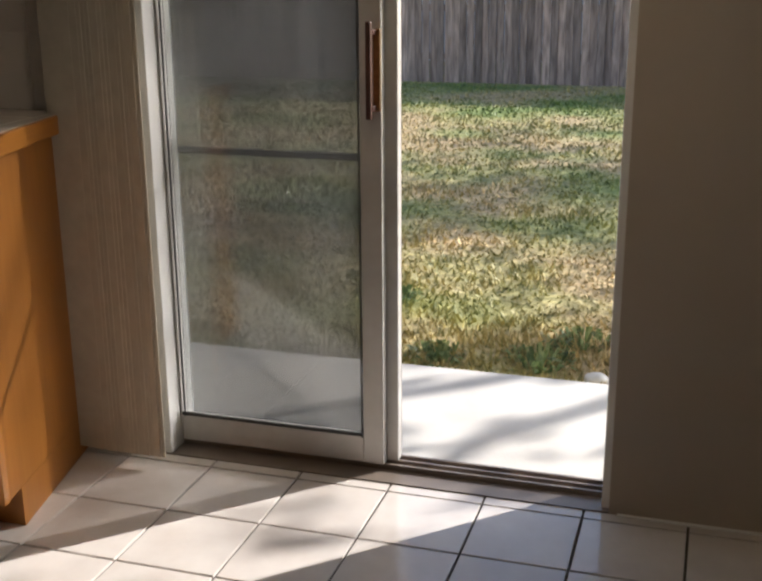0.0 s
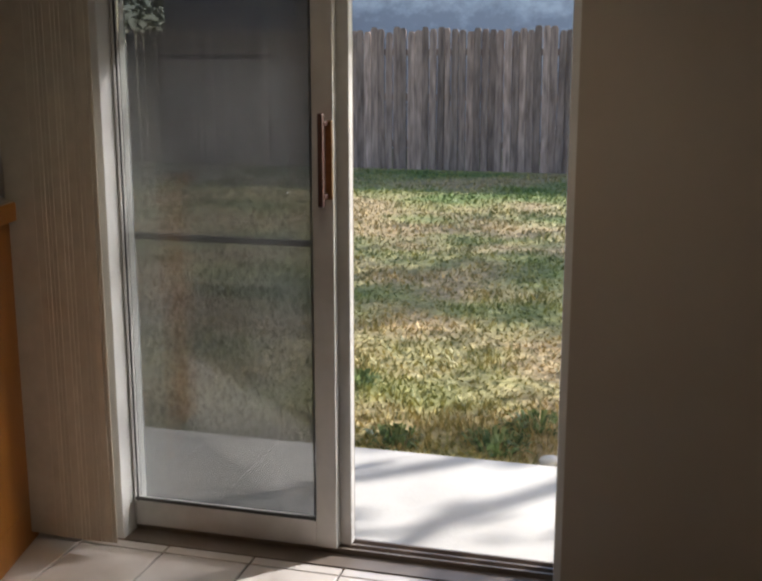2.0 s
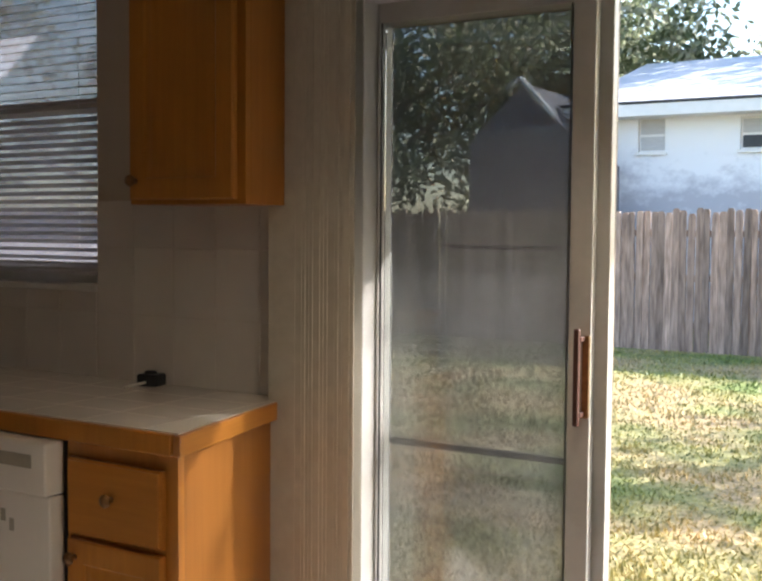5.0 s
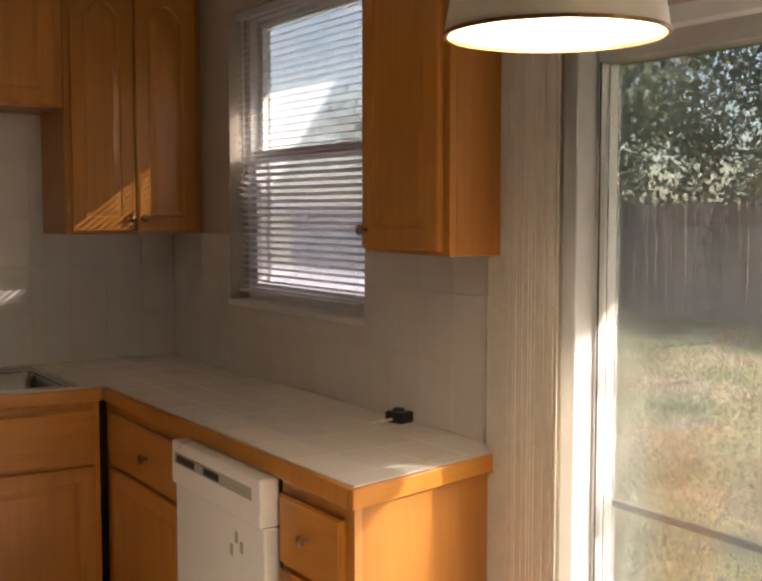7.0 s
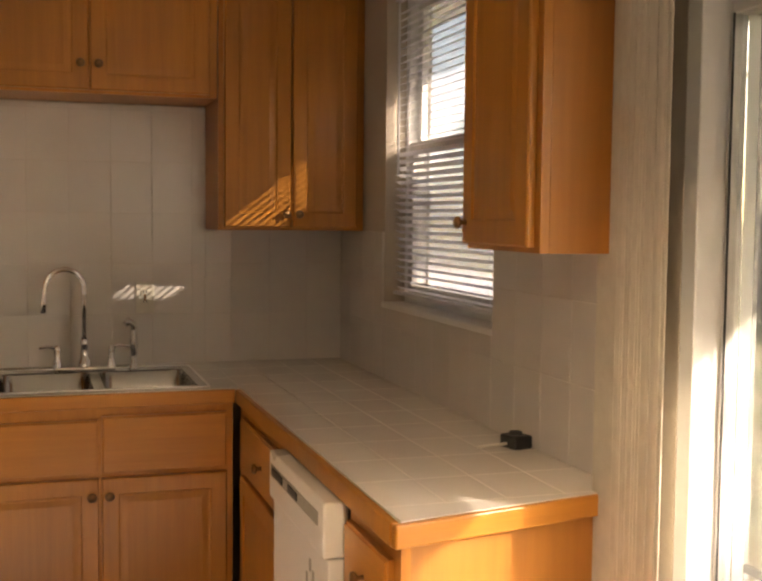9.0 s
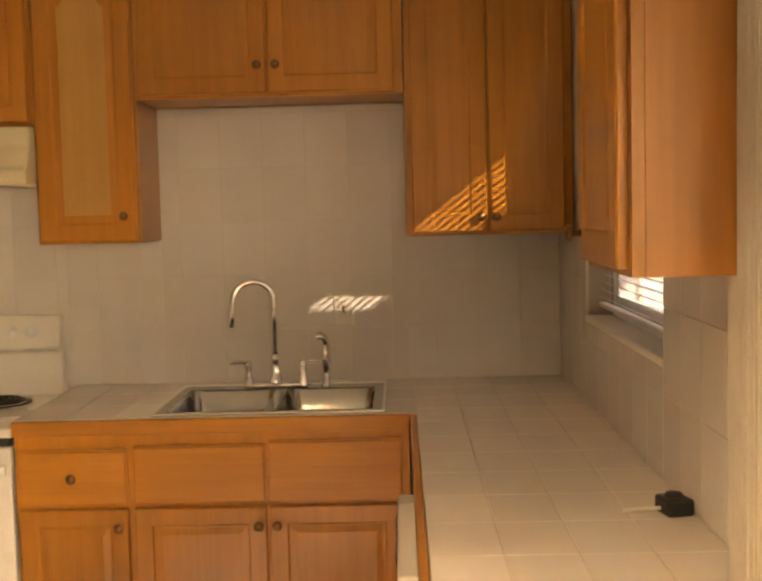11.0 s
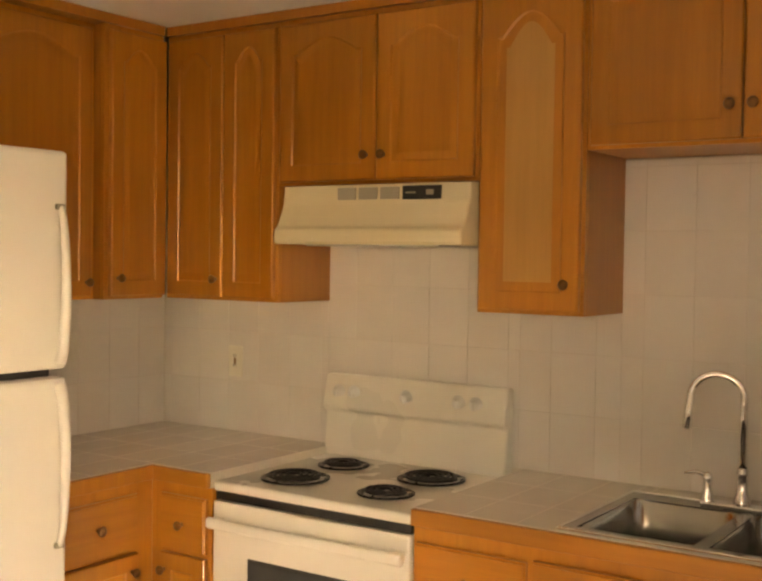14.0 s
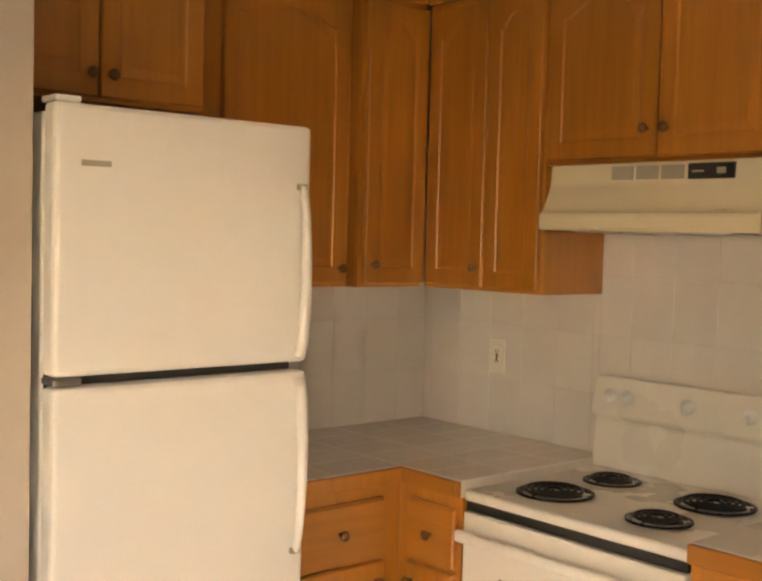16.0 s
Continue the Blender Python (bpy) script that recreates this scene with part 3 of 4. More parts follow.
cabinet("wall_cabinet", north(-3.078, UB, UD), 0.526, UD - 0.004, UH,
        [("door", 0.0177, 0.281, 0.012, UH - 0.02, 0.258, 0.075, 0.05), ("door", 0.287, 0.515, 0.012, UH - 0.02, None, None, 0.05)],
        "maple two-door wall cabinet beside the range hood", "cabinet", UP)
# side wall
west = lambda y, z, d: pose(XL + d, y, z, 0, 0, 90)
cabinet("wall_cabinet", west(-0.606, UB, 0.312), 0.28, 0.308, UH,
        [("door", 0.02, 0.2795, 0.012, UH - 0.02, 0.048, 0.075, 0.05)],
        "maple single-door wall cabinet in the inner corner", "cabinet", UP)
cabinet("wall_cabinet", west(-1.205, UB, 0.262), 0.597, 0.258, UH,
        [("door", 0.1, 0.575, 0.012, UH - 0.02, 0.55, 0.06, 0.05)],
        "maple wall cabinet beside the refrigerator", "cabinet", UP)
cabinet("wall_cabinet", west(-1.886, 1.93, 0.4), 0.64, 0.396, UT - 1.93,
        [("door", 0.014, 0.318, 0.012, UT - 1.95, 0.292, 0.07, 0.0), ("door", 0.324, 0.628, 0.012, UT - 1.95, 0.35, 0.07, 0.0)],
        "short maple two-door wall cabinet above the refrigerator", "cabinet", UP)
# beside the window
cabinet("wall_cabinet", pose(-0.232, -1.882, UB - 0.018, 0, 0, -90), 0.377, 0.228, UH + 0.018,
        [("door", 0.012, 0.352, 0.012, UH, 0.035, 0.06, 0.0)],
        "maple wall cabinet between the window and the sliding door", "cabinet", UP)
bm = bmesh.new()
box(bm, -3.078, -0.01, -UD - 0.012, -0.004, UT + 0.001, H - 0.001)
structure("trim_ceiling_north", bm, WOOD_IN, "dark maple strip between wall cabinets and ceiling")
structure("trim_ceiling_west", cube(XL + 0.004, XL + 0.322, -1.88, -0.33, UT + 0.001, H - 0.001), WOOD_IN, "dark maple strip between wall cabinets and ceiling")

# base cabinets
CT = 0.915
BH = 0.866
CF_N, CF_E, CF_W = -0.69, -0.56, -2.75
BASE = "maple base cabinets"
E_END, E_SKEW = -2.335, 0.12
nb = lambda x: pose(x, CF_N + 0.022, 0)
d_n = -CF_N - 0.03
cabinet("base_cabinet", nb(-1.765), 1.2, d_n, BH,
        [("drawer", 0.012, 0.345, 0.655, 0.822, 0.18, 0.74, 0), ("door", 0.012, 0.345, 0.115, 0.64, 0.318, 0.585, 0),
         ("drawer", 0.363, 0.764, 0.655, 0.83, None, None, 0), ("drawer", 0.774, 1.178, 0.655, 0.84, None, None, 0),
         ("door", 0.363, 0.764, 0.115, 0.64, 0.742, 0.585, 0), ("door", 0.774, 1.178, 0.115, 0.64, 0.797, 0.585, 0)],
        "maple sink base cabinet with drawer and doors", "cabinet", BASE, 0.1, well=(0.41, 1.13))
cabinet("base_cabinet", nb(-2.772), 0.262, d_n, BH,
        [("drawer", 0.052, 0.247, 0.655, 0.83, 0.152, 0.74, 0), ("door", 0.052, 0.247, 0.115, 0.64, 0.075, 0.585, 0)],
        "narrow maple base cabinet beside the stove", "cabinet", BASE, 0.1)
eb = lambda y: pose(CF_E - 0.022 + 0.044, y, 0, 0, 0, -90)
d_e = -CF_E - 0.03
cabinet("base_cabinet", eb(CF_N + 0.022), 0.728, d_e, BH,
        [("drawer", 0.09, 0.706, 0.655, 0.83, 0.43, 0.74, 0), ("door", 0.09, 0.706, 0.115, 0.64, None, None, 0)],
        "maple base cabinet between sink and dishwasher", "cabinet", BASE, 0.1)
cabinet("base_cabinet", eb(-1.978), 0.341, d_e, BH,
        [("drawer", 0.014, 0.305, 0.655, 0.83, 0.16, 0.75, 0), ("door", 0.014, 0.305, 0.115, 0.64, 0.042, 0.6, 0)],
        "narrow maple base cabinet at the end of the counter", "cabinet", BASE, 0.1, skew=E_SKEW)
cabinet("base_cabinet", pose(CF_W - 0.022, -1.183, 0, 0, 0, 90), 0.515, 0.61, BH,
        [("drawer", 0.02, 0.44, 0.655, 0.83, 0.27, 0.745, 0), ("door", 0.02, 0.44, 0.115, 0.64, 0.41, 0.585, 0)],
        "maple base cabinet between refrigerator and corner", "cabinet", BASE, 0.1)


# counters: a core board, a maple front edge, glazed tiles on top
def counter(name, core, edges, spans, label, skew=0.0):
    """core: boxes of the board; edges: boxes of the edge; spans: (x0, x1, y0, y1, step x, step y, holes)."""
    c = thing(name, pose(0, 0, 0), label, "countertop")
    bm = bmesh.new()
    for x0, x1, y0, y1 in core:
        box(bm, x0, x1, y0, y1, BH + 0.001, CT - 0.0018)
    part("core_board", bm, COUNTER_GROUT, c)
    for e in edges:
        part("edge_strip", cube(*e, BH + 0.001, CT - 0.001, 0.004), WOOD_H if e[1] - e[0] > e[3] - e[2] else WOOD, c, "varnished maple edge")
    for x0, x1, y0, y1, sx, sy, holes in spans:
        nx, ny = max(1, round((x1 - x0) / sx)), max(1, round((y1 - y0) / sy))
        ux, uy = (x1 - x0) / nx, (y1 - y0) / ny
        shared = {}
        for i in range(nx):
            for j in range(ny):
                rects = [(x0 + i * ux, x0 + (i + 1) * ux, y0 + j * uy, y0 + (j + 1) * uy)]
                for hx0, hx1, hy0, hy1 in holes:
                    keep = []
                    for a, b_, c_, d_ in rects:
                        if b_ <= hx0 or a >= hx1 or d_ <= hy0 or c_ >= hy1:
                            keep.append((a, b_, c_, d_))
                            continue
                        if a < hx0: keep.append((a, hx0, c_, d_))
                        if b_ > hx1: keep.append((hx1, b_, c_, d_))
                        if c_ < hy0: keep.append((max(a, hx0), min(b_, hx1), c_, hy0))
                        if d_ > hy1: keep.append((max(a, hx0), min(b_, hx1), hy1, d_))
                    rects = keep
                for a, b_, c_, d_ in rects:
                    if b_ - a < 0.01 or d_ - c_ < 0.01:
                        continue
                    key = (round(b_ - a, 4), round(d_ - c_, 4))
                    if key not in shared:
                        shared[key] = tile_mesh(key[0], key[1], 0.007, 0.0006, TOP_TILE)
                    o = new("tile", shared[key])
                    o.parent = c
                    o.location = ((a + b_) / 2, (c_ + d_) / 2, CT - 0.0065)
    if skew:
        xa, xb, yb = CF_E + 0.02, -0.008, E_END + skew
        for nm, mat, z0, z1, g in (("core_board", COUNTER_GROUT, BH + 0.001, CT - 0.0018, 0.0), ("tile", TOP_TILE, CT - 0.0065, CT + 0.0005, 0.0013)):
            bm = bmesh.new()
            lo = [bm.verts.new((x, y, z0)) for x, y in ((xa + g, E_END + 0.014 + g), (xb - g, yb - g), (xa + g, yb - g))]
            bmesh.ops.extrude_face_region(bm, geom=[bm.faces.new(lo)])
            bm.verts.ensure_lookup_table()
            for q in bm.verts[3:]:
                q.co.z = z1
            part(nm, bm, mat, c)
        run = math.hypot(xb - CF_E, skew)
        e = part("edge_strip", cube(0, run, -0.019, 0, BH + 0.001, CT - 0.001, 0.004), WOOD_H, c, "varnished maple edge")
        e.location = (CF_E, E_END + 0.012, 0)
        e.rotation_euler = (0, 0, math.atan2(skew, xb - CF_E))
    return c


def tile_mesh(w, d, t, gap, mat):
    """A thin tile with its upper edges eased, centred, its foot at z = 0."""
    me = bpy.data.meshes.new("tile")
    a, c, e = w / 2 - gap, d / 2 - gap, 0.0012
    vs, fs = [], []
    for z, i in ((0, 0), (t - e * 0.7, 0), (t, e)):
        vs += [(-a + i, -c + i, z), (a - i, -c + i, z), (a - i, c - i, z), (-a + i, c - i, z)]
    for k in (0, 4):
        fs += [(k + j, k + (j + 1) % 4, k + 4 + (j + 1) % 4, k + 4 + j) for j in range(4)]
    fs.append((8, 9, 10, 11))
    me.from_pydata(vs, [], fs)
    me.materials.append(mat)
    return me


SINK = (-1.345, -0.64, -0.655, -0.13)
counter("countertop", [(-1.765, SINK[0] + .01, CF_N + 0.02, -0.008), (SINK[1] - .01, -0.008, CF_N + 0.02, -0.008), (SINK[0] + .01, SINK[1] - .01, CF_N + 0.02, SINK[2] + .01),
                       (SINK[0] + .01, SINK[1] - .01, SINK[3] - .01, -0.008), (CF_E + 0.02, -0.008, E_END + E_SKEW, CF_N + 0.02)],
        [(-1.765, CF_E, CF_N, CF_N + 0.019), (CF_E, CF_E + 0.019, E_END + 0.019, CF_N)],
        [(-1.765, CF_E + 0.02, CF_N + 0.02, -0.008, 0.152, 0.21, [SINK]), (CF_E + 0.02, -0.008, E_END + E_SKEW, -0.008, 0.139, 0.203, [])],
        "pale glazed tile countertop with maple edge, sink side", E_SKEW)
counter("countertop", [(XL + 0.006, -2.512, CF_N + 0.02, -0.008), (XL + 0.006, CF_W - 0.02, -1.183, CF_N + 0.02)],
        [(CF_W, -2.512, CF_N, CF_N + 0.019), (CF_W - 0.019, CF_W, -1.183, CF_N + 0.019)],
        [(XL + 0.006, -2.512, CF_N + 0.02, -0.008, 0.152, 0.21, []), (XL + 0.006, CF_W - 0.02, -1.183, CF_N + 0.02, 0.152, 0.21, [])],
        "pale glazed tile countertop with maple edge, corner side")


# ---- sink and faucet ----
def sink():
    x0, x1, y0, y1 = SINK
    s = thing("kitchen_sink", pose(0, 0, CT), "stainless steel double-bowl sink set in the tiled counter", "sink")
    mid = (x0 + x1) / 2
    bowls = [(x0 + 0.035, mid - 0.018, y0 + 0.035, y1 - 0.085), (mid + 0.018, x1 - 0.035, y0 + 0.035, y1 - 0.085)]
    bm = bmesh.new()
    for a, c, e, f in slab_with_holes(x0, x1, y0, y1, bowls):
        box(bm, a, c, e, f, -0.002, 0.006)
    part("rim", bm, BOWL_STEEL, s)
    bm = bmesh.new()
    for a, c, e, f in ((x0 - .004, x1 + .004, y0 - .004, y0 + 0.006), (x0 - .004, x1 + .004, y1 - 0.006, y1 + .004), (x0 - .004, x0 + 0.006, y0 + .006, y1 - .006), (x1 - 0.006, x1 + .004, y0 + .006, y1 - .006)):
        box(bm, a, c, e, f, 0.0, 0.009, 0.003)
    part("rolled_edge", bm, CHROME, s)
    for a, c, e, f in bowls:
        bm = bmesh.new()
        seg = 6

        def ring(inset, z, r):
            pts = []
            for cx, cy, a0 in ((c - r, f - r, 0), (a + r, f - r, 90), (a + r, e + r, 180), (c - r, e + r, 270)):
                for k in range(seg + 1):
                    t = radians(a0 + 90 * k / seg)
                    q = max(r - inset, 0.004)
                    pts.append(bm.verts.new((cx + q * math.cos(t), cy + q * math.sin(t), z)))
            return pts
        rings = [ring(-0.006, 0.006, 0.05), ring(0, 0.001, 0.05), ring(0.004, -0.1, 0.05), ring(0.012, -0.145, 0.05), ring(0.035, -0.16, 0.05)]
        for p, q in zip(rings, rings[1:]):
            for k in range(len(p)):
                j = (k + 1) % len(p)
                bm.faces.new((p[k], p[j], q[j], q[k]))
        bm.faces.new(rings[-1])
        b = part("bowl", bm, BOWL_STEEL, s, "", True)
        part("drain", lathe([(0.0, -0.157), (0.02, -0.156), (0.042, -0.158), (0.044, -0.16)], 20, None, ((a + c) / 2, (e + f) / 2, 0)), CHROME, b, "", True)
    return s


sink()


def faucet():
    x, y = -1.02, -0.175
    f = thing("kitchen_faucet", pose(x, y, CT + 0.006), "chrome gooseneck faucet with two lever handles and sprayer", "faucet")
    part("base_plate", cube(-0.11, 0.11, -0.022, 0.022, 0.0, 0.014, 0.006), CHROME, f)
    part("neck_collar", lathe([(0.024, 0.012), (0.024, 0.03), (0.016, 0.045), (0.014, 0.09), (0.017, 0.1), (0.012, 0.115)], 20), CHROME, f, "", True)
    pts = [(0.0, 0.0, 0.1), (0.0, 0.0, 0.29)]
    R = 0.068
    for k in range(15):
        t = math.pi * k / 14
        pts.append((-R + R * math.cos(t), -0.02 * (1 - math.cos(t)), 0.3 + R * math.sin(t)))
    pts += [(-2 * R - 0.004, -0.042, 0.26), (-2 * R - 0.006, -0.043, 0.215)]
    part("spout", tube(pts, [0.0105] * (len(pts) - 1) + [0.0115], 14), CHROME, f, "", True)
    for sx in (-0.095, 0.095):
        hd = part("handle", lathe([(0.02, 0.012), (0.017, 0.03), (0.01, 0.05), (0.014, 0.075), (0.012, 0.088), (0.0, 0.095)], 16, None, (sx, 0, 0)), CHROME, f, "", True)
        s = 1 if sx > 0 else -1
        part("lever", tube([(sx, 0, 0.082), (sx + s * 0.03, -0.005, 0.09), (sx + s * 0.062, -0.012, 0.086)], [0.007, 0.0065, 0.005], 10), CHROME, hd, "", True)
    sp = part("sprayer", lathe([(0.02, 0.0), (0.02, 0.012), (0.012, 0.02), (0.013, 0.06), (0.018, 0.08), (0.014, 0.12), (0.013, 0.15)], 16, None, (0.175, 0.0, 0)), CHROME, f, "chrome side sprayer", True)
    part("spray_head", tube([(0.175, 0, 0.145), (0.17, -0.004, 0.168), (0.156, -0.012, 0.178), (0.144, -0.02, 0.168)], [0.013, 0.015, 0.015, 0.013], 12), CHROME, sp, "", True)


faucet()


# ---- stove ----
def stove():
    x0, x1 = -2.507, -1.77
    w = x1 - x0
    s = thing("electric_stove", pose(x0, -0.665, -0.013), "almond white electric coil stove with oven window", "stove")
    part("body", cube(0.003, w - 0.003, 0.03, 0.64, 0.03, 0.872, 0.003), ENAMEL, s)
    bm = cube(0, w, 0.0, 0.645, 0.873, 0.905, 0.008)
    part("cooktop", bm, ENAMEL, s)
    part("toe_drawer", cube(0.006, w - 0.006, 0.002, 0.03, 0.05, 0.2, 0.004), ENAMEL, s)
    d = part("oven_door", cube(0.006, w - 0.006, -0.008, 0.03, 0.21, 0.845, 0.006), ENAMEL, s)
    part("oven_window", cube(0.16, w - 0.17, -0.0105, -0.0075, 0.36, 0.675, 0.001), OVEN_GLASS, d, "dark oven window")
    part("window_border", cube(0.15, w - 0.16, -0.0092, -0.0075, 0.35, 0.685, 0.0005), BLACK, d)
    bm = cube(0.01, w - 0.01, -0.05, -0.028, 0.765, 0.8, 0.009)
    for a in (0.02, w - 0.055):
        box(bm, a, a + 0.035, -0.03, -0.008, 0.768, 0.797, 0.003)
    part("door_handle", bm, ENAMEL, d)
    part("vent_slot", cube(0.008, w - 0.008, 0.004, 0.03, 0.848, 0.872), BLACK, s, "black vent slot")
    # back panel: lower shield and a leaning control strip
    bm = prism([(0, 0)] * 0 + [(-0.001, 0.905), (0.055, 0.905), (0.055, 1.19), (0.012, 1.19), (-0.014, 1.075), (0.012, 1.055)], -0.012, w - 0.026)
    bmesh.ops.transform(bm, verts=bm.verts, matrix=Matrix(((0, 1, 0, 0), (1, 0, 0, 0.59), (0, 0, 1, 0), (0, 0, 0, 1))))
    bmesh.ops.bevel(bm, geom=list(bm.edges), offset=0.004, segments=2, affect="EDGES")
    bg = part("backguard", bm, ENAMEL, s)
    lean = Matrix.Rotation(radians(90 + 12.5), 4, "X")
    for x in (0.055, 0.12, 0.335, 0.54, 0.605):
        k = part("knob", lathe([(0.0, 0.024), (0.013, 0.024), (0.016, 0.02), (0.019, 0.006), (0.024, 0.002), (0.024, 0.0)], 20), WHITE, bg, "white control knob", True)
        k.matrix_local = Matrix.Translation((x, 0.59 - 0.002, 1.135)) @ lean
        part("grip", cube(-0.004, 0.004, -0.015, 0.015, 0.02, 0.03, 0.002), WHITE, k)
    part("label_bar", cube(0.215, 0.31, 0.583, 0.586, 1.09, 1.094), GREYBTN, bg)
    for bx, by, r in ((0.19, 0.17, 0.098), (0.19, 0.43, 0.075), (0.54, 0.16, 0.075), (0.54, 0.42, 0.098)):
        b = part("burner", lathe([(r + 0.012, 0.003), (r + 0.012, 0.007), (r + 0.002, 0.008), (r - 0.012, -0.004), (0.02, -0.012), (0.0, -0.012)], 32), PAN, s, "black coil burner", True)
        b.location = (bx, by, 0.905)
        pts = []
        turns = 4 if r > 0.08 else 3
        for k in range(turns * 24 + 1):
            t = 2 * math.pi * k / 24
            q = 0.018 + (r - 0.024) * k / (turns * 24)
            pts.append((q * math.cos(t), q * math.sin(t), 0.014))
        part("coil", tube(pts, 0.0052, 6), COIL, b, "", True)
        bm = bmesh.new()
        for a in (0, 120, 240):
            t = radians(a + 30)
            tube([(0, 0, 0.008), (r * math.cos(t), r * math.sin(t), 0.008)], 0.003, 5, bm)
        part("support", bm, CHROME, b)


stove()


def range_hood():
    x0, x1 = -2.492, -1.783
    w = x1 - x0
    h = thing("range_hood", pose(x0, 0, 1.635), "almond range hood with buttons over the stove", "range hood")
    out = [(-0.005, 0.0), (-0.398, 0.0), (-0.403, 0.005), (-0.403, 0.045), (-0.385, 0.06), (-0.355, 0.13), (-0.35, 0.19), (-0.005, 0.19)]
    bm = prism(out, 0, w)
    bmesh.ops.transform(bm, verts=bm.verts, matrix=Matrix(((0, 1, 0, 0), (1, 0, 0, 0), (0, 0, 1, 0), (0, 0, 0, 1))))
    bmesh.ops.bevel(bm, geom=list(bm.edges), offset=0.003, segments=2, affect="EDGES")
    body = part("body", bm, HOODM, h)
    for k in range(3):
        a = 0.225 + k * 0.082
        part("button", cube(a, a + 0.07, -0.358, -0.348, 0.142, 0.18, 0.002), GREYBTN, body)
    part("control_plate", cube(0.472, 0.61, -0.358, -0.348, 0.14, 0.182, 0.002), BLACK, body, "black control plate")
    part("switch", cube(0.56, 0.585, -0.362, -0.356, 0.153, 0.169, 0.001), GREYBTN, body)
    part("emblem_bar", cube(0.485, 0.52, -0.3595, -0.357, 0.158, 0.163), GREYBTN, body)
    part("filter", cube(0.1, w - 0.1, -0.36, -0.08, -0.006, 0.001, 0.002), STEEL, h, "metal grease filter")


range_hood()


# ---- refrigerator ----
def refrigerator():
    y0, w = -1.866, 0.678
    f = thing("refrigerator", pose(-2.567, y0, 0, 0, 0, 90), "off-white top-freezer refrigerator standing against the side wall", "refrigerator")
    part("body", cube(0.004, w - 0.004, 0.075, 0.75, 0.02, 1.855, 0.006), FRIDGE, f)
    part("gasket", cube(0.012, w - 0.012, 0.062, 0.076, 0.1, 1.84), GASKET, f)
    part("toe_grille", cube(0.01, w - 0.01, 0.04, 0.075, 0.015, 0.085, 0.003), GASKET, f)
    fz = part("freezer_door", cube(0, w, 0, 0.062, 1.281, 1.872, 0.012), FRIDGE, f)
    fd = part("fridge_door", cube(0, w, 0, 0.062, 0.09, 1.257, 0.012), FRIDGE, f)

    def grip(z0, z1, big_at_low, parent):
        """A slim bowed bar near the door's opening edge."""
        pts, rad = [], []
        for k in range(13):
            u = k / 12
            pts.append((w - 0.03 - 0.004 * math.sin(u * math.pi), -0.006 - 0.03 * math.sin(u * math.pi) ** 0.6, z0 + (z1 - z0) * u))
            v = u if big_at_low else 1 - u
            rad.append(0.016 - 0.006 * v)
        g = part("door_grip", tube(pts, rad, 10), FRIDGE, parent, "long bowed white door grip", True)
        part("screw_cap", cube(w - 0.045, w - 0.018, -0.012, 0.001, (z1 if big_at_low else z0) - 0.008, (z1 if big_at_low else z0) + 0.008, 0.003), GREYBTN, g)

    grip(1.30, 1.72, True, fz)
    grip(0.80, 1.24, False, fd)
    part("emblem_bar", cube(0.06, 0.13, -0.0015, 0.001, 1.738, 1.751, 0.0005), GREYBTN, fz)
    part("hinge_cover", cube(0.005, 0.065, 0.012, 0.085, 1.873, 1.887, 0.004), WHITE, f)
    part("hinge_bracket", cube(0.004, 0.07, 0.006, 0.07, 1.261, 1.277, 0.003), STEEL, f)


refrigerator()


# ---- dishwasher ----
def dishwasher():
    m = pose(-0.585, -1.4, 0, 0, 0, -90)
    w = 0.572
    d = thing("dishwasher", m, "almond white built-in dishwasher under the counter", "dishwasher")
    part("tub", cube(0.004, w - 0.004, 0.045, 0.56, 0.02, 0.86), GASKET, d)
    dr = part("door_panel", cube(0.003, w - 0.003, 0.0, 0.045, 0.11, 0.735, 0.005), ENAMEL, d)
    cp = part("control_panel", cube(0.003, w - 0.003, -0.012, 0.045, 0.738, 0.864, 0.006), ENAMEL, d)
    part("handle_slot", cube(0.03, w - 0.05, -0.0135, -0.011, 0.8, 0.832, 0.001), GREYBTN, cp)
    part("latch", cube(0.05, 0.17, -0.0165, -0.0125, 0.806, 0.826, 0.002), BLACK, cp, "dark latch bar")
    part("latch", cube(0.235, 0.33, -0.0165, -0.0125, 0.806, 0.826, 0.002), BLACK, cp, "dark latch bar")
    for x, z in ((0.37, 0.62), (0.4, 0.66), (0.43, 0.64)):
        part("sticker_mark", cube(x, x + 0.016, -0.0012, 0.0005, z, z + 0.03), GREYBTN, dr)
    part("kick_plate", cube(0.006, w - 0.006, 0.06, 0.075, 0.015, 0.105), GASKET, d)


dishwasher()

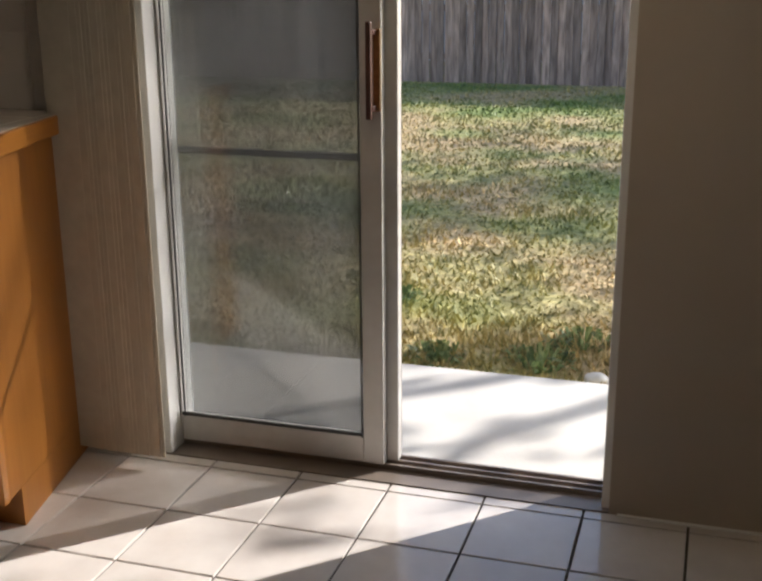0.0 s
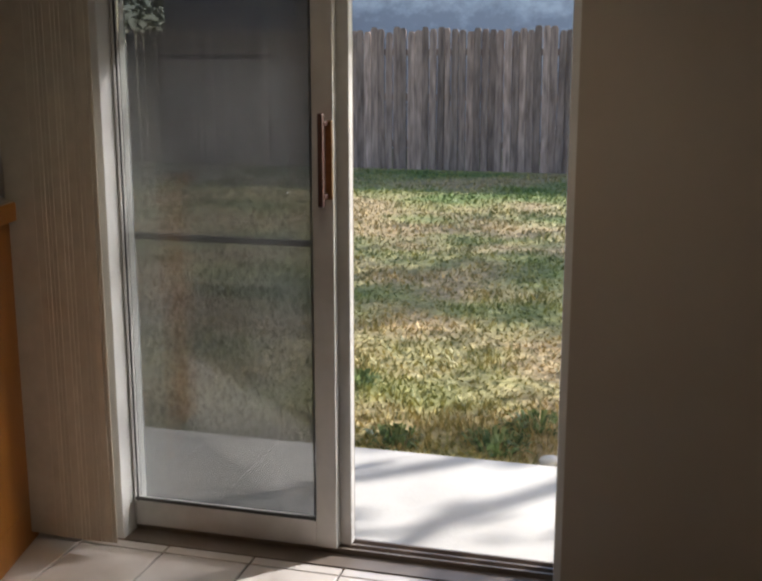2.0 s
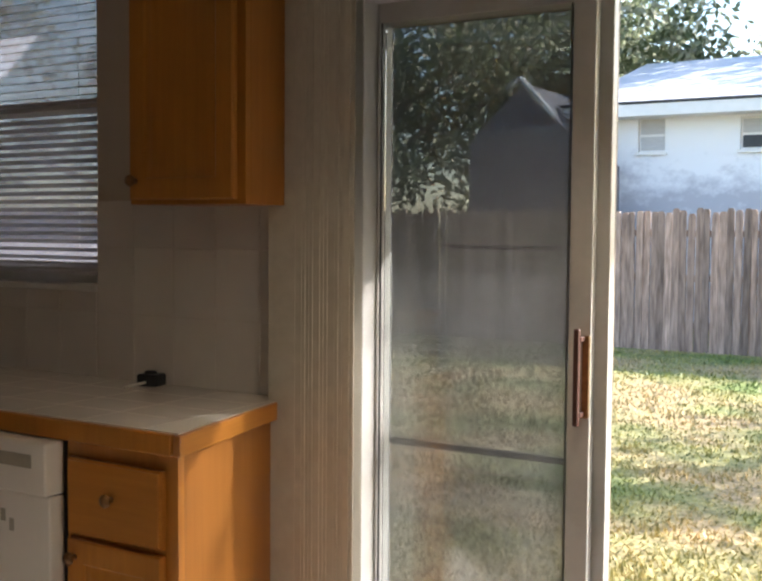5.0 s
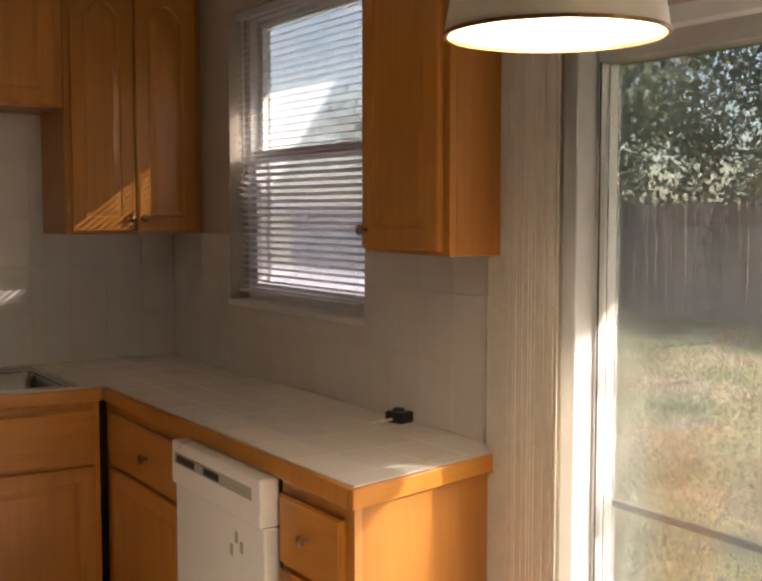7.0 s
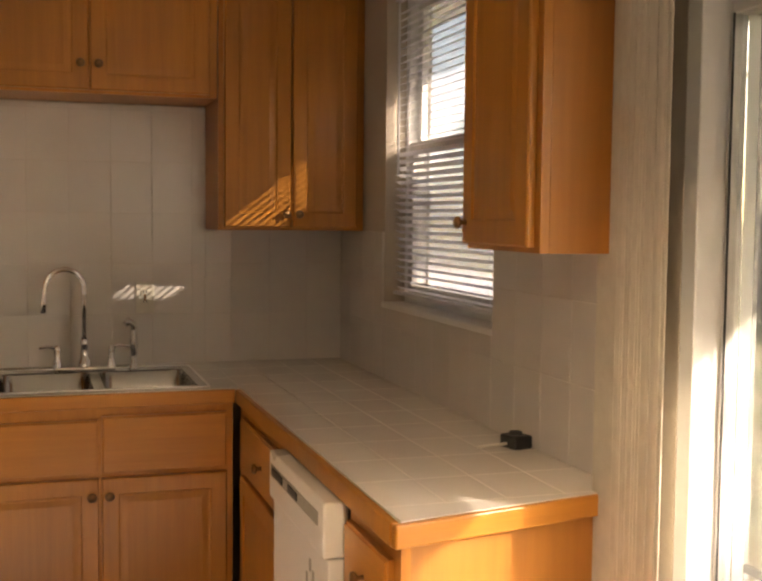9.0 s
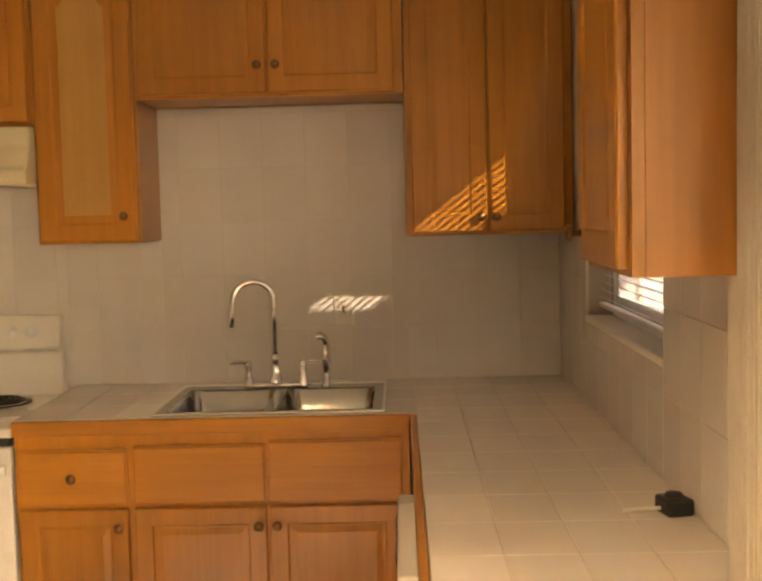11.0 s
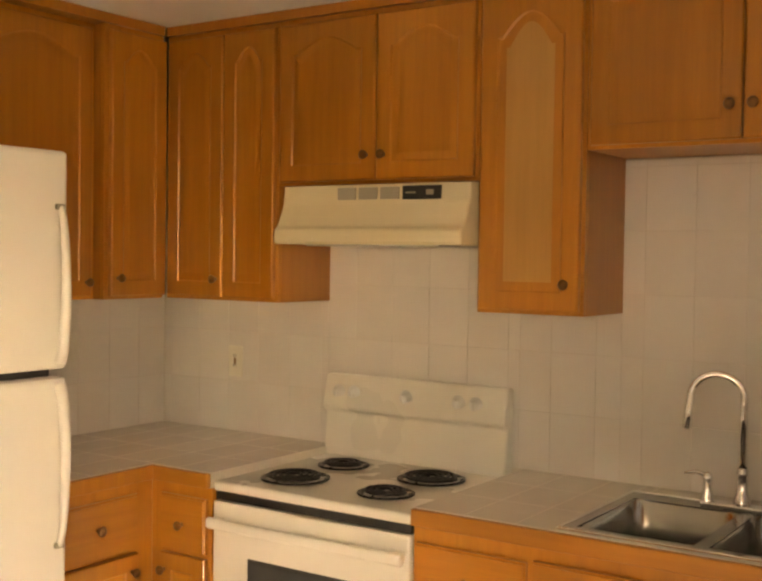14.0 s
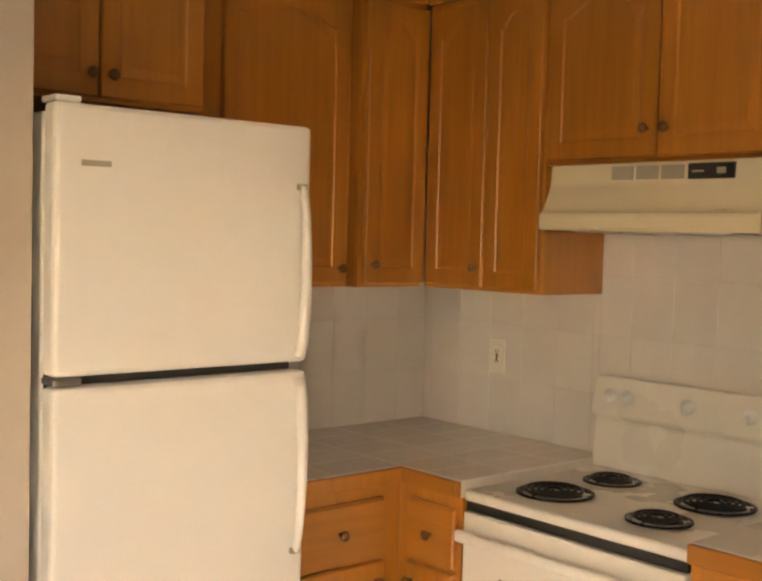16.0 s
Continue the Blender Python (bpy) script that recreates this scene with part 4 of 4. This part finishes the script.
# ---- lamp ----
LX, LY, LZ = -0.77, -3.212, 1.768
bulb_light.location = (LX, LY, LZ + 0.075)
p = thing("pendant_lamp", pose(LX, LY, LZ), "lit cream metal pendant lamp hanging from the ceiling", "lamp")
prof = [(0.148, 0.0), (0.151, 0.006), (0.147, 0.03), (0.135, 0.085), (0.112, 0.14), (0.07, 0.178), (0.03, 0.19), (0.022, 0.19)]
inner = [(r - 0.003, z - (0.001 if z else -0.001)) for r, z in reversed(prof)]
sh = part("shade", lathe(prof + inner, 48), SHADE, p, "cream bell-shaped metal shade", True)
part("rim", lathe([(0.1475, 0.001), (0.1535, 0.001), (0.1535, -0.004), (0.1475, -0.004), (0.1475, 0.001)], 48), BRONZE, sh, "thin dark rim")
part("socket", lathe([(0.0, 0.25), (0.02, 0.245), (0.024, 0.2), (0.022, 0.135), (0.0, 0.135)], 20), WHITE, p, "", True)
part("bulb", lathe([(0.0, 0.022), (0.02, 0.027), (0.031, 0.05), (0.03, 0.072), (0.018, 0.105), (0.014, 0.135)], 24), BULB, p, "glowing light bulb", True).visible_shadow = False
part("cord", tube([(0, 0, 0.245), (0, 0, H - LZ - 0.02)], 0.004, 8), WHITE, p)
part("canopy", lathe([(0.0, H - LZ - 0.03), (0.03, H - LZ - 0.028), (0.06, H - LZ - 0.001), (0.0, H - LZ - 0.001)], 24), WHITE, p, "", True)


# ---- small things ----
def outlet(m):
    o = thing("wall_outlet", m, "almond wall outlet on the tiled backsplash", "outlet", "wall outlets")
    pl = part("cover_plate", cube(-0.035, 0.035, -0.006, 0.0, -0.06, 0.06, 0.003), PLATE, o)
    for z in (-0.03, 0.008):
        rc = part("receptacle", cube(-0.017, 0.017, -0.0085, -0.005, z - 0.0, z + 0.026, 0.002), PLATE, pl)
        for x in (-0.007, 0.005):
            part("slot", cube(x, x + 0.0025, -0.0092, -0.008, z + 0.009, z + 0.02), BLACK, rc)
    part("centre_switch", cube(-0.0045, 0.0045, -0.0095, -0.005, -0.012, 0.014, 0.001), BRONZE, pl)


outlet(pose(-0.788, -0.0085, 1.172))
outlet(pose(-2.999, -0.0085, 1.185))
t = thing("plug_adapter", pose(-0.05, -1.775, CT + 0.001, 0, 0, 12), "small black plug adapter with short pale cord on the counter", "adapter")
part("case", cube(-0.028, 0.028, -0.035, 0.03, 0.0, 0.034, 0.006), BLACK, t)
part("dial", lathe([(0.0, 0.041), (0.016, 0.041), (0.018, 0.034)], 18), GASKET, t, "", True)
part("cord", tube([(-0.026, 0.0, 0.012), (-0.05, 0.012, 0.009), (-0.075, 0.022, 0.006), (-0.095, 0.026, 0.005)], 0.004, 8), PLATE, t, "pale cord end", True)

# ---- yard ----
GZ = -0.12
bm = bmesh.new()
bmesh.ops.create_grid(bm, x_segments=2, y_segments=2, size=1, matrix=Matrix.Translation((1400, 0, GZ)) @ Matrix.Diagonal((1400 - 0.161, 1600, 1, 1)))
tagged(part("ground", bm, LAWN), "sunlit lawn with green and dry straw patches", "ground", kind="structure")
structure("patio", cube(0.16, 1.03, -9, 4, GZ - 0.2, GZ + 0.05, 0.008), CONCRETE, "narrow pale concrete patio slab outside the door")

# grass: single blades, thick near the door, thinner further out
rng = np.random.default_rng(5)
N = 80000
u = rng.random(N)
gx = 1.05 + 9.7 * u ** 1.5
gy = -2.9 + (rng.random(N) - 0.5) * (4.0 + 1.0 * gx) + 0.33 * (gx - 0.7)
clump = np.array([noise.noise(Vector((a * 2.3, b_ * 2.3, 0.0))) for a, b_ in zip(gx, gy)])
hgt = (0.012 + 0.026 * rng.random(N)) * (1 + 0.9 * np.clip(clump, -0.5, 1)) * (1 + 0.4 * (gx < 1.5))
wid = 0.003 + 0.0035 * rng.random(N) + 0.0009 * gx
ang = rng.random(N) * 2 * np.pi
lean = 0.008 + 0.026 * rng.random(N)
ldir = rng.random(N) * 2 * np.pi
vs = np.empty((N, 3, 3))
vs[:, 0] = np.stack([gx - wid * np.cos(ang), gy - wid * np.sin(ang), np.full(N, GZ - 0.002)], 1)
vs[:, 1] = np.stack([gx + wid * np.cos(ang), gy + wid * np.sin(ang), np.full(N, GZ - 0.002)], 1)
vs[:, 2] = np.stack([gx + lean * np.cos(ldir), gy + lean * np.sin(ldir), GZ + hgt], 1)
me = bpy.data.meshes.new("grass")
me.from_pydata(vs.reshape(-1, 3).tolist(), [], [(3 * k, 3 * k + 1, 3 * k + 2) for k in range(N)])
me.materials.append(BLADE)
tagged(new("grass", me), "short patchy lawn grass, green and straw-dry", "grass", kind="stuff")

# weeds and a stone along the patio's edge
WEED = leaf_material("weed_leaf", [(0.0, (0.1, 0.14, 0.05)), (0.6, (0.2, 0.26, 0.09)), (1.0, (0.34, 0.38, 0.16))])


def weed_tuft(x, y, radius, height, count, seed):
    rnd = random.Random(seed)
    vs, fs = [], []
    for k in range(count):
        a, d = rnd.uniform(0, 6.28), radius * rnd.random() ** 0.7
        px, py = d * math.cos(a), d * math.sin(a)
        out = rnd.uniform(0.3, 1.0) * radius * 0.6
        z = height * rnd.uniform(0.4, 1.0) * (1 - 0.5 * d / radius)
        w = rnd.uniform(0.004, 0.009)
        ca, sa = math.cos(a), math.sin(a)
        q = len(vs)
        vs += [(px - w * sa, py + w * ca, 0), (px + w * sa, py - w * ca, 0),
               (px + 0.5 * out * ca + w * sa, py + 0.5 * out * sa - w * ca, z), (px + 0.5 * out * ca - w * sa, py + 0.5 * out * sa + w * ca, z),
               (px + out * ca, py + out * sa, z * 0.75)]
        fs += [(q, q + 1, q + 2, q + 3), (q + 3, q + 2, q + 4)]
    me = bpy.data.meshes.new("weed_tuft")
    me.from_pydata(vs, [], fs)
    me.materials.append(WEED)
    o = tagged(new("weed_tuft", me), "dark green leafy weed tuft in the lawn", "weed", "weeds by the patio")
    o.location = (x, y, GZ)


for k, (x, y, rad, hgt_) in enumerate(((1.24, -2.87, 0.1, 0.07), (1.27, -3.24, 0.11, 0.08), (1.53, -3.36, 0.12, 0.07), (1.93, -2.53, 0.09, 0.06), (1.2, -2.35, 0.08, 0.05))):
    weed_tuft(x, y, rad, hgt_, 90, 20 + k)
bm = bmesh.new()
bmesh.ops.create_icosphere(bm, subdivisions=3, radius=0.045)
for q in bm.verts:
    q.co *= 1 + 0.25 * noise.noise(q.co * 22)
    q.co.z *= 0.6
o = tagged(part("stone", bm, STUCCO, None, "", True), "pale rounded stone beside the patio slab", "stone")
o.location = (1.13, -3.46, GZ + 0.02)

# fence of dog-eared pickets
FX = 10.9
fe = thing("picket_fence", pose(FX, 0, GZ), "weathered grey-brown stockade fence of narrow upright pickets", "fence")
for z in (0.32, 0.9, 1.45):
    part("rail", cube(0.02, 0.06, -9.0, 19.0, z - 0.04, z + 0.04), PICKET, fe)
picks = []
for k in range(4):
    bm = prism([(-0.045, -0.06), (0.045, -0.06), (0.045, 1.7 - 0.02 * (k % 2)), (0.026, 1.735), (-0.026, 1.735), (-0.045, 1.7)], -0.009, 0.009)
    bmesh.ops.transform(bm, verts=bm.verts, matrix=Matrix.Rotation(radians(90), 4, "Z"))
    if k == 0:
        o = part("picket", bm, PICKET, fe)
        o.location = (0, -9.0, 0)
        picks.append(o.data)
    else:
        me = bpy.data.meshes.new("picket")
        bm.to_mesh(me)
        bm.free()
        me.materials.append(PICKET)
        picks.append(me)
y = -8.89
while y < 19:
    o = new("picket", random.choice(picks))
    o.parent = fe
    o.location = (random.uniform(-0.016, 0.008), y, random.uniform(-0.045, 0.03))
    o.rotation_euler = (random.uniform(-0.008, 0.008), random.uniform(-0.012, 0.012), random.uniform(-0.22, 0.22))
    y += 0.093 + random.uniform(-0.004, 0.004)


# neighbour's house behind the fence
def neighbour_house():
    hx = 14.0
    h = thing("neighbour_house", pose(hx, 0, GZ), "white one-storey house with grey shingle roof behind the fence", "house")
    g = lambda z: z - GZ
    wins = [(-0.509, -0.079, g(2.563), g(3.038)), (-1.536, -1.151, g(2.443), g(2.978)), (1.030, 1.455, g(2.563), g(3.088)), (-4.536, -4.151, g(2.443), g(2.978))]
    bm = bmesh.new()
    for a, c, z0, z1 in slab_with_holes(-9.8, 2.21, 0, g(3.08), wins):
        box(bm, 0, 0.2, a, c, z0, z1)
    box(bm, 0.2, 7.0, 2.00, 2.21, 0, g(3.08))
    bmesh.ops.remove_doubles(bm, verts=bm.verts, dist=0.0005)
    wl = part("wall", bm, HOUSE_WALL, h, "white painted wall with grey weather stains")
    for k, (a, c, z0, z1) in enumerate(wins):
        wi = part("window", cube(0.06, 0.1, a, c, z0, z1), WHITE, h)
        mid = (z0 + z1) / 2 - 0.02
        part("pane", cube(0.045, 0.062, a + 0.03, c - 0.03, mid + 0.03, z1 - 0.03), BLIND_PALE, wi, "pane with pale blind")
        part("pane", cube(0.045, 0.062, a + 0.03, c - 0.03, z0 + 0.03, mid - 0.01), BLIND_PALE if k == 2 else HOUSE_PANE, wi)
        part("sill", cube(-0.06, 0.05, a - 0.03, c + 0.03, z0 - 0.05, z0 - 0.002), WHITE, wi)
    # roof slopes up away from the fence, in two steps of eave
    for a, c, z in ((-0.674, 2.56, g(3.160)), (-10.3, -0.677, g(3.060))):
        bm = prism([(-0.42, z), (3.8, z + 1.22), (3.8, z + 1.34), (-0.42, z + 0.1)], a, c)
        rf = part("roof", bm, SHINGLE, h, "pale grey shingle roof")
        part("fascia", cube(-0.46, -0.421, a, c, z - 0.09, z + 0.085), WHITE, rf, "white fascia board")
        part("drip_edge", cube(-0.475, -0.43, a, c, z + 0.09, z + 0.13), GASKET, rf, "dark drip edge")
        part("soffit", cube(-0.42, 0.0, a, c, z - 0.09, z - 0.07), WHITE, rf)
    part("vent_pipe", cyl(0.04, 0.04, g(3.51), g(4.11), (1.6, -0.72), 10), GASKET, h, "thin roof vent pipe")
    part("wall_lamp", cube(-0.08, 0.0, -1.82, -1.75, g(2.83), g(2.98), 0.01), GASKET, h)


neighbour_house()

sd = thing("grey_shed", pose(13.0, 2.94, GZ), "dark grey gabled shed with white roof edge", "shed")
bm = prism([(-0.9, 0), (1.2, 0), (1.2, 2.47), (0.0, 3.71), (-0.9, 2.82)], 0, 2.5)
bmesh.ops.transform(bm, verts=bm.verts, matrix=Matrix.Rotation(radians(-90), 4, "Z"))
part("wall", bm, SHED, sd)
bm = bmesh.new()
for (a0, z0), (a1, z1) in (((0.0, 3.77), (0.56, 3.17)), ((-0.22, 3.64), (0.0, 3.77))):
    tube([(-0.08, -a0, z0), (-0.08, -a1, z1)], 0.05, 6, bm)
part("rake_board", bm, WHITE, sd, "white rake board")


# trees
def tree(x, y, height, crown, count, leaf, label, seed, low=0.35, gaps=0.0):
    rnd = random.Random(seed)
    t = thing("tree", pose(x, y, GZ), label, "tree")
    pts = [(0, 0, 0), (0.05, 0.04, height * 0.2), (-0.04, 0.1, height * 0.45), (0.08, 0.0, height * 0.75)]
    bm = tube(pts, [0.22, 0.17, 0.13, 0.06], 9)
    tips = []
    for k in range(9):
        z = height * rnd.uniform(low, 0.8)
        a = rnd.uniform(0, 6.28)
        r = crown * rnd.uniform(0.45, 0.95)
        tip = (r * math.cos(a), r * math.sin(a), z + rnd.uniform(-0.1, 0.9))
        tube([(0, 0, z * 0.8), (tip[0] * 0.5, tip[1] * 0.5, z + 0.2), tip], [0.07, 0.045, 0.015], 6, bm)
        tips.append(tip)
    part("trunk", bm, BARK, t)
    vs, fs = [], []
    clumps = []
    for k in range(46):
        c = rnd.choice(tips)
        clumps.append((c[0] + rnd.gauss(0, crown * 0.28), c[1] + rnd.gauss(0, crown * 0.28), c[2] + rnd.gauss(0, height * 0.12), rnd.uniform(0.25, 0.6) * crown * 0.55))
    for k in range(count):
        cx, cy, cz, r = rnd.choice(clumps)
        p = Vector((cx + rnd.gauss(0, r * 0.6), cy + rnd.gauss(0, r * 0.6), max(height * low * 0.55, cz + rnd.gauss(0, r * 0.6))))
        d1 = Vector((rnd.gauss(0, 1), rnd.gauss(0, 1), rnd.gauss(0, 1))).normalized() * leaf * rnd.uniform(0.6, 1.3)
        d2 = d1.cross(Vector((rnd.gauss(0, 1), rnd.gauss(0, 1), rnd.gauss(0, 1)))).normalized() * leaf * rnd.uniform(0.3, 0.5)
        q = len(vs)
        vs += [tuple(p - d1), tuple(p + d2), tuple(p + d1), tuple(p - d2)]
        fs.append((q, q + 1, q + 2, q + 3))
    me = bpy.data.meshes.new("crown")
    me.from_pydata(vs, [], fs)
    me.materials.append(LEAF)
    o = new("crown", me)
    o.parent = t


tree(13.2, 5.9, 5.8, 2.3, 15000, 0.075, "leafy grey-green tree behind the fence", 3, 0.26)
tree(13.0, 10.4, 6.4, 2.9, 18000, 0.08, "tall leafy tree behind the fence", 4, 0.3)
tree(21.5, -0.8, 7.4, 2.6, 14000, 0.12, "broad leafy tree beyond the neighbour's roof", 6, 0.5)
tree(22.5, -4.6, 6.8, 2.4, 12000, 0.12, "leafy tree beyond the neighbour's roof", 7, 0.5)
tree(19.5, 4.0, 7.8, 2.8, 14000, 0.12, "tall leafy tree beyond the neighbour's roof", 8, 0.4)
tree(13.4, -11.0, 7.6, 2.3, 2400, 0.1, "thin-leaved tree at the sunny side of the yard", 9, 0.62)
tree(6.4, -8.9, 5.6, 1.9, 480, 0.09, "thin-leaved young tree that dapples the patio", 10, 0.55)


# ---- tiles of floor and walls ----
def wall_tiles(parent, rects, to_world, u_step, z_step, z_start, skip):
    shared = {}
    for u0, u1, z0, z1 in rects:
        k0 = math.floor(u0 / u_step)
        for i in range(k0, math.ceil(u1 / u_step)):
            for j in range(int((z1 - z_start) / z_step) + 1):
                a, c = max(u0, i * u_step), min(u1, (i + 1) * u_step)
                e, f = max(z0, z_start + j * z_step), min(z1, z_start + (j + 1) * z_step)
                if c - a < 0.012 or f - e < 0.012:
                    continue
                key = (round(c - a, 3), round(f - e, 3))
                if key not in shared:
                    shared[key] = tile_mesh(key[0], key[1], 0.006, 0.0008, WALL_TILE)
                o = new("tile", shared[key])
                o.parent = parent
                o.matrix_basis = to_world((a + c) / 2, (e + f) / 2)


part("mortar_bed", cube(XL + 0.001, -0.001, -0.0065, -0.0002, CT - 0.03, 1.9), GROUT, wall_north)
wall_tiles(wall_north, [(XL + 0.009, -2.556, CT, UB), (-2.556, -1.782, CT, 1.83), (-1.782, -1.438, CT, UB), (-1.438, -0.557, CT, 1.9), (-0.557, -0.009, CT, UB)],
           lambda u, z: pose(u, -0.0024, z, 90, 0, 0), 0.152, 0.193, CT, None)
bm = bmesh.new()
for a, c, e, f in slab_with_holes(-2.28, -0.009, CT - 0.03, UB, [(WIN[0] - 0.004, WIN[1] + 0.004, WIN[2] - 0.018, UB)]):
    box(bm, -0.0065, -0.0002, a, c, e, f)
part("mortar_bed", bm, GROUT, wall_east)
east_rects = [(a, c, e, f) for a, c, e, f in slab_with_holes(-2.28, -0.009, CT, UB, [(WIN[0] - 0.004, WIN[1] + 0.004, WIN[2] - 0.018, UB)])]
wall_tiles(wall_east, east_rects, lambda u, z: pose(-0.0024, u, z, 90, 0, -90), 0.152, 0.193, CT, None)
part("mortar_bed", cube(XL + 0.0002, XL + 0.0065, -1.19, -0.009, CT - 0.03, UB), GROUT, wall_west)
wall_tiles(wall_west, [(-1.19, -0.009, CT, UB)], lambda u, z: pose(XL + 0.0024, u, z, 90, 0, 90), 0.152, 0.193, CT, None)

FT = 0.242
ftile = tile_mesh(FT, FT, 0.008, 0.0032, FLOOR_TILE)
vs, fs = [], []


def clip_east(poly, limit):
    """The part of a flat outline with x up to the limit."""
    out = []
    for (ax, ay), (bx, by) in zip(poly, poly[1:] + poly[:1]):
        if ax <= limit:
            out.append((ax, ay))
        if (ax <= limit) != (bx <= limit):
            u = (limit - ax) / (bx - ax)
            out.append((limit, ay + u * (by - ay)))
    return out


for i in range(-22, 4):
    for j in range(-18, 12):
        u, v = (i + 0.5) * FT, (j + 0.5) * FT
        cx, cy = -0.282 + u, -2.579 + v
        if cx > 0.25 or cx < -5.6 or cy > 0.1 or cy < -6.9:
            continue
        a = FT / 2 - 0.0032
        poly = [(cx + p, cy + q) for p, q in ((-a, -a), (a, -a), (a, a), (-a, a))]
        cut = clip_east(poly, -0.001)
        if cut == poly and cx > -2.3 and -5.2 < cy < -1.9:
            o = new("tile", ftile)
            o.parent = floor
            o.location = (cx, cy, -0.0075)
        elif len(cut) > 2:
            q, n = len(vs), len(cut)
            vs += [(x, y, -0.0075) for x, y in cut] + [(x, y, 0.0005) for x, y in cut]
            fs += [(q + r, q + (r + 1) % n, q + n + (r + 1) % n, q + n + r) for r in range(n)]
            fs.append(tuple(q + n + r for r in range(n)))
me = bpy.data.meshes.new("outer_tiles")
me.from_pydata(vs, [], fs)
me.materials.append(FLOOR_TILE)
o = tagged(new("outer_tiles", me), "pale floor tiles further into the room", kind="stuff")
o.parent = floor
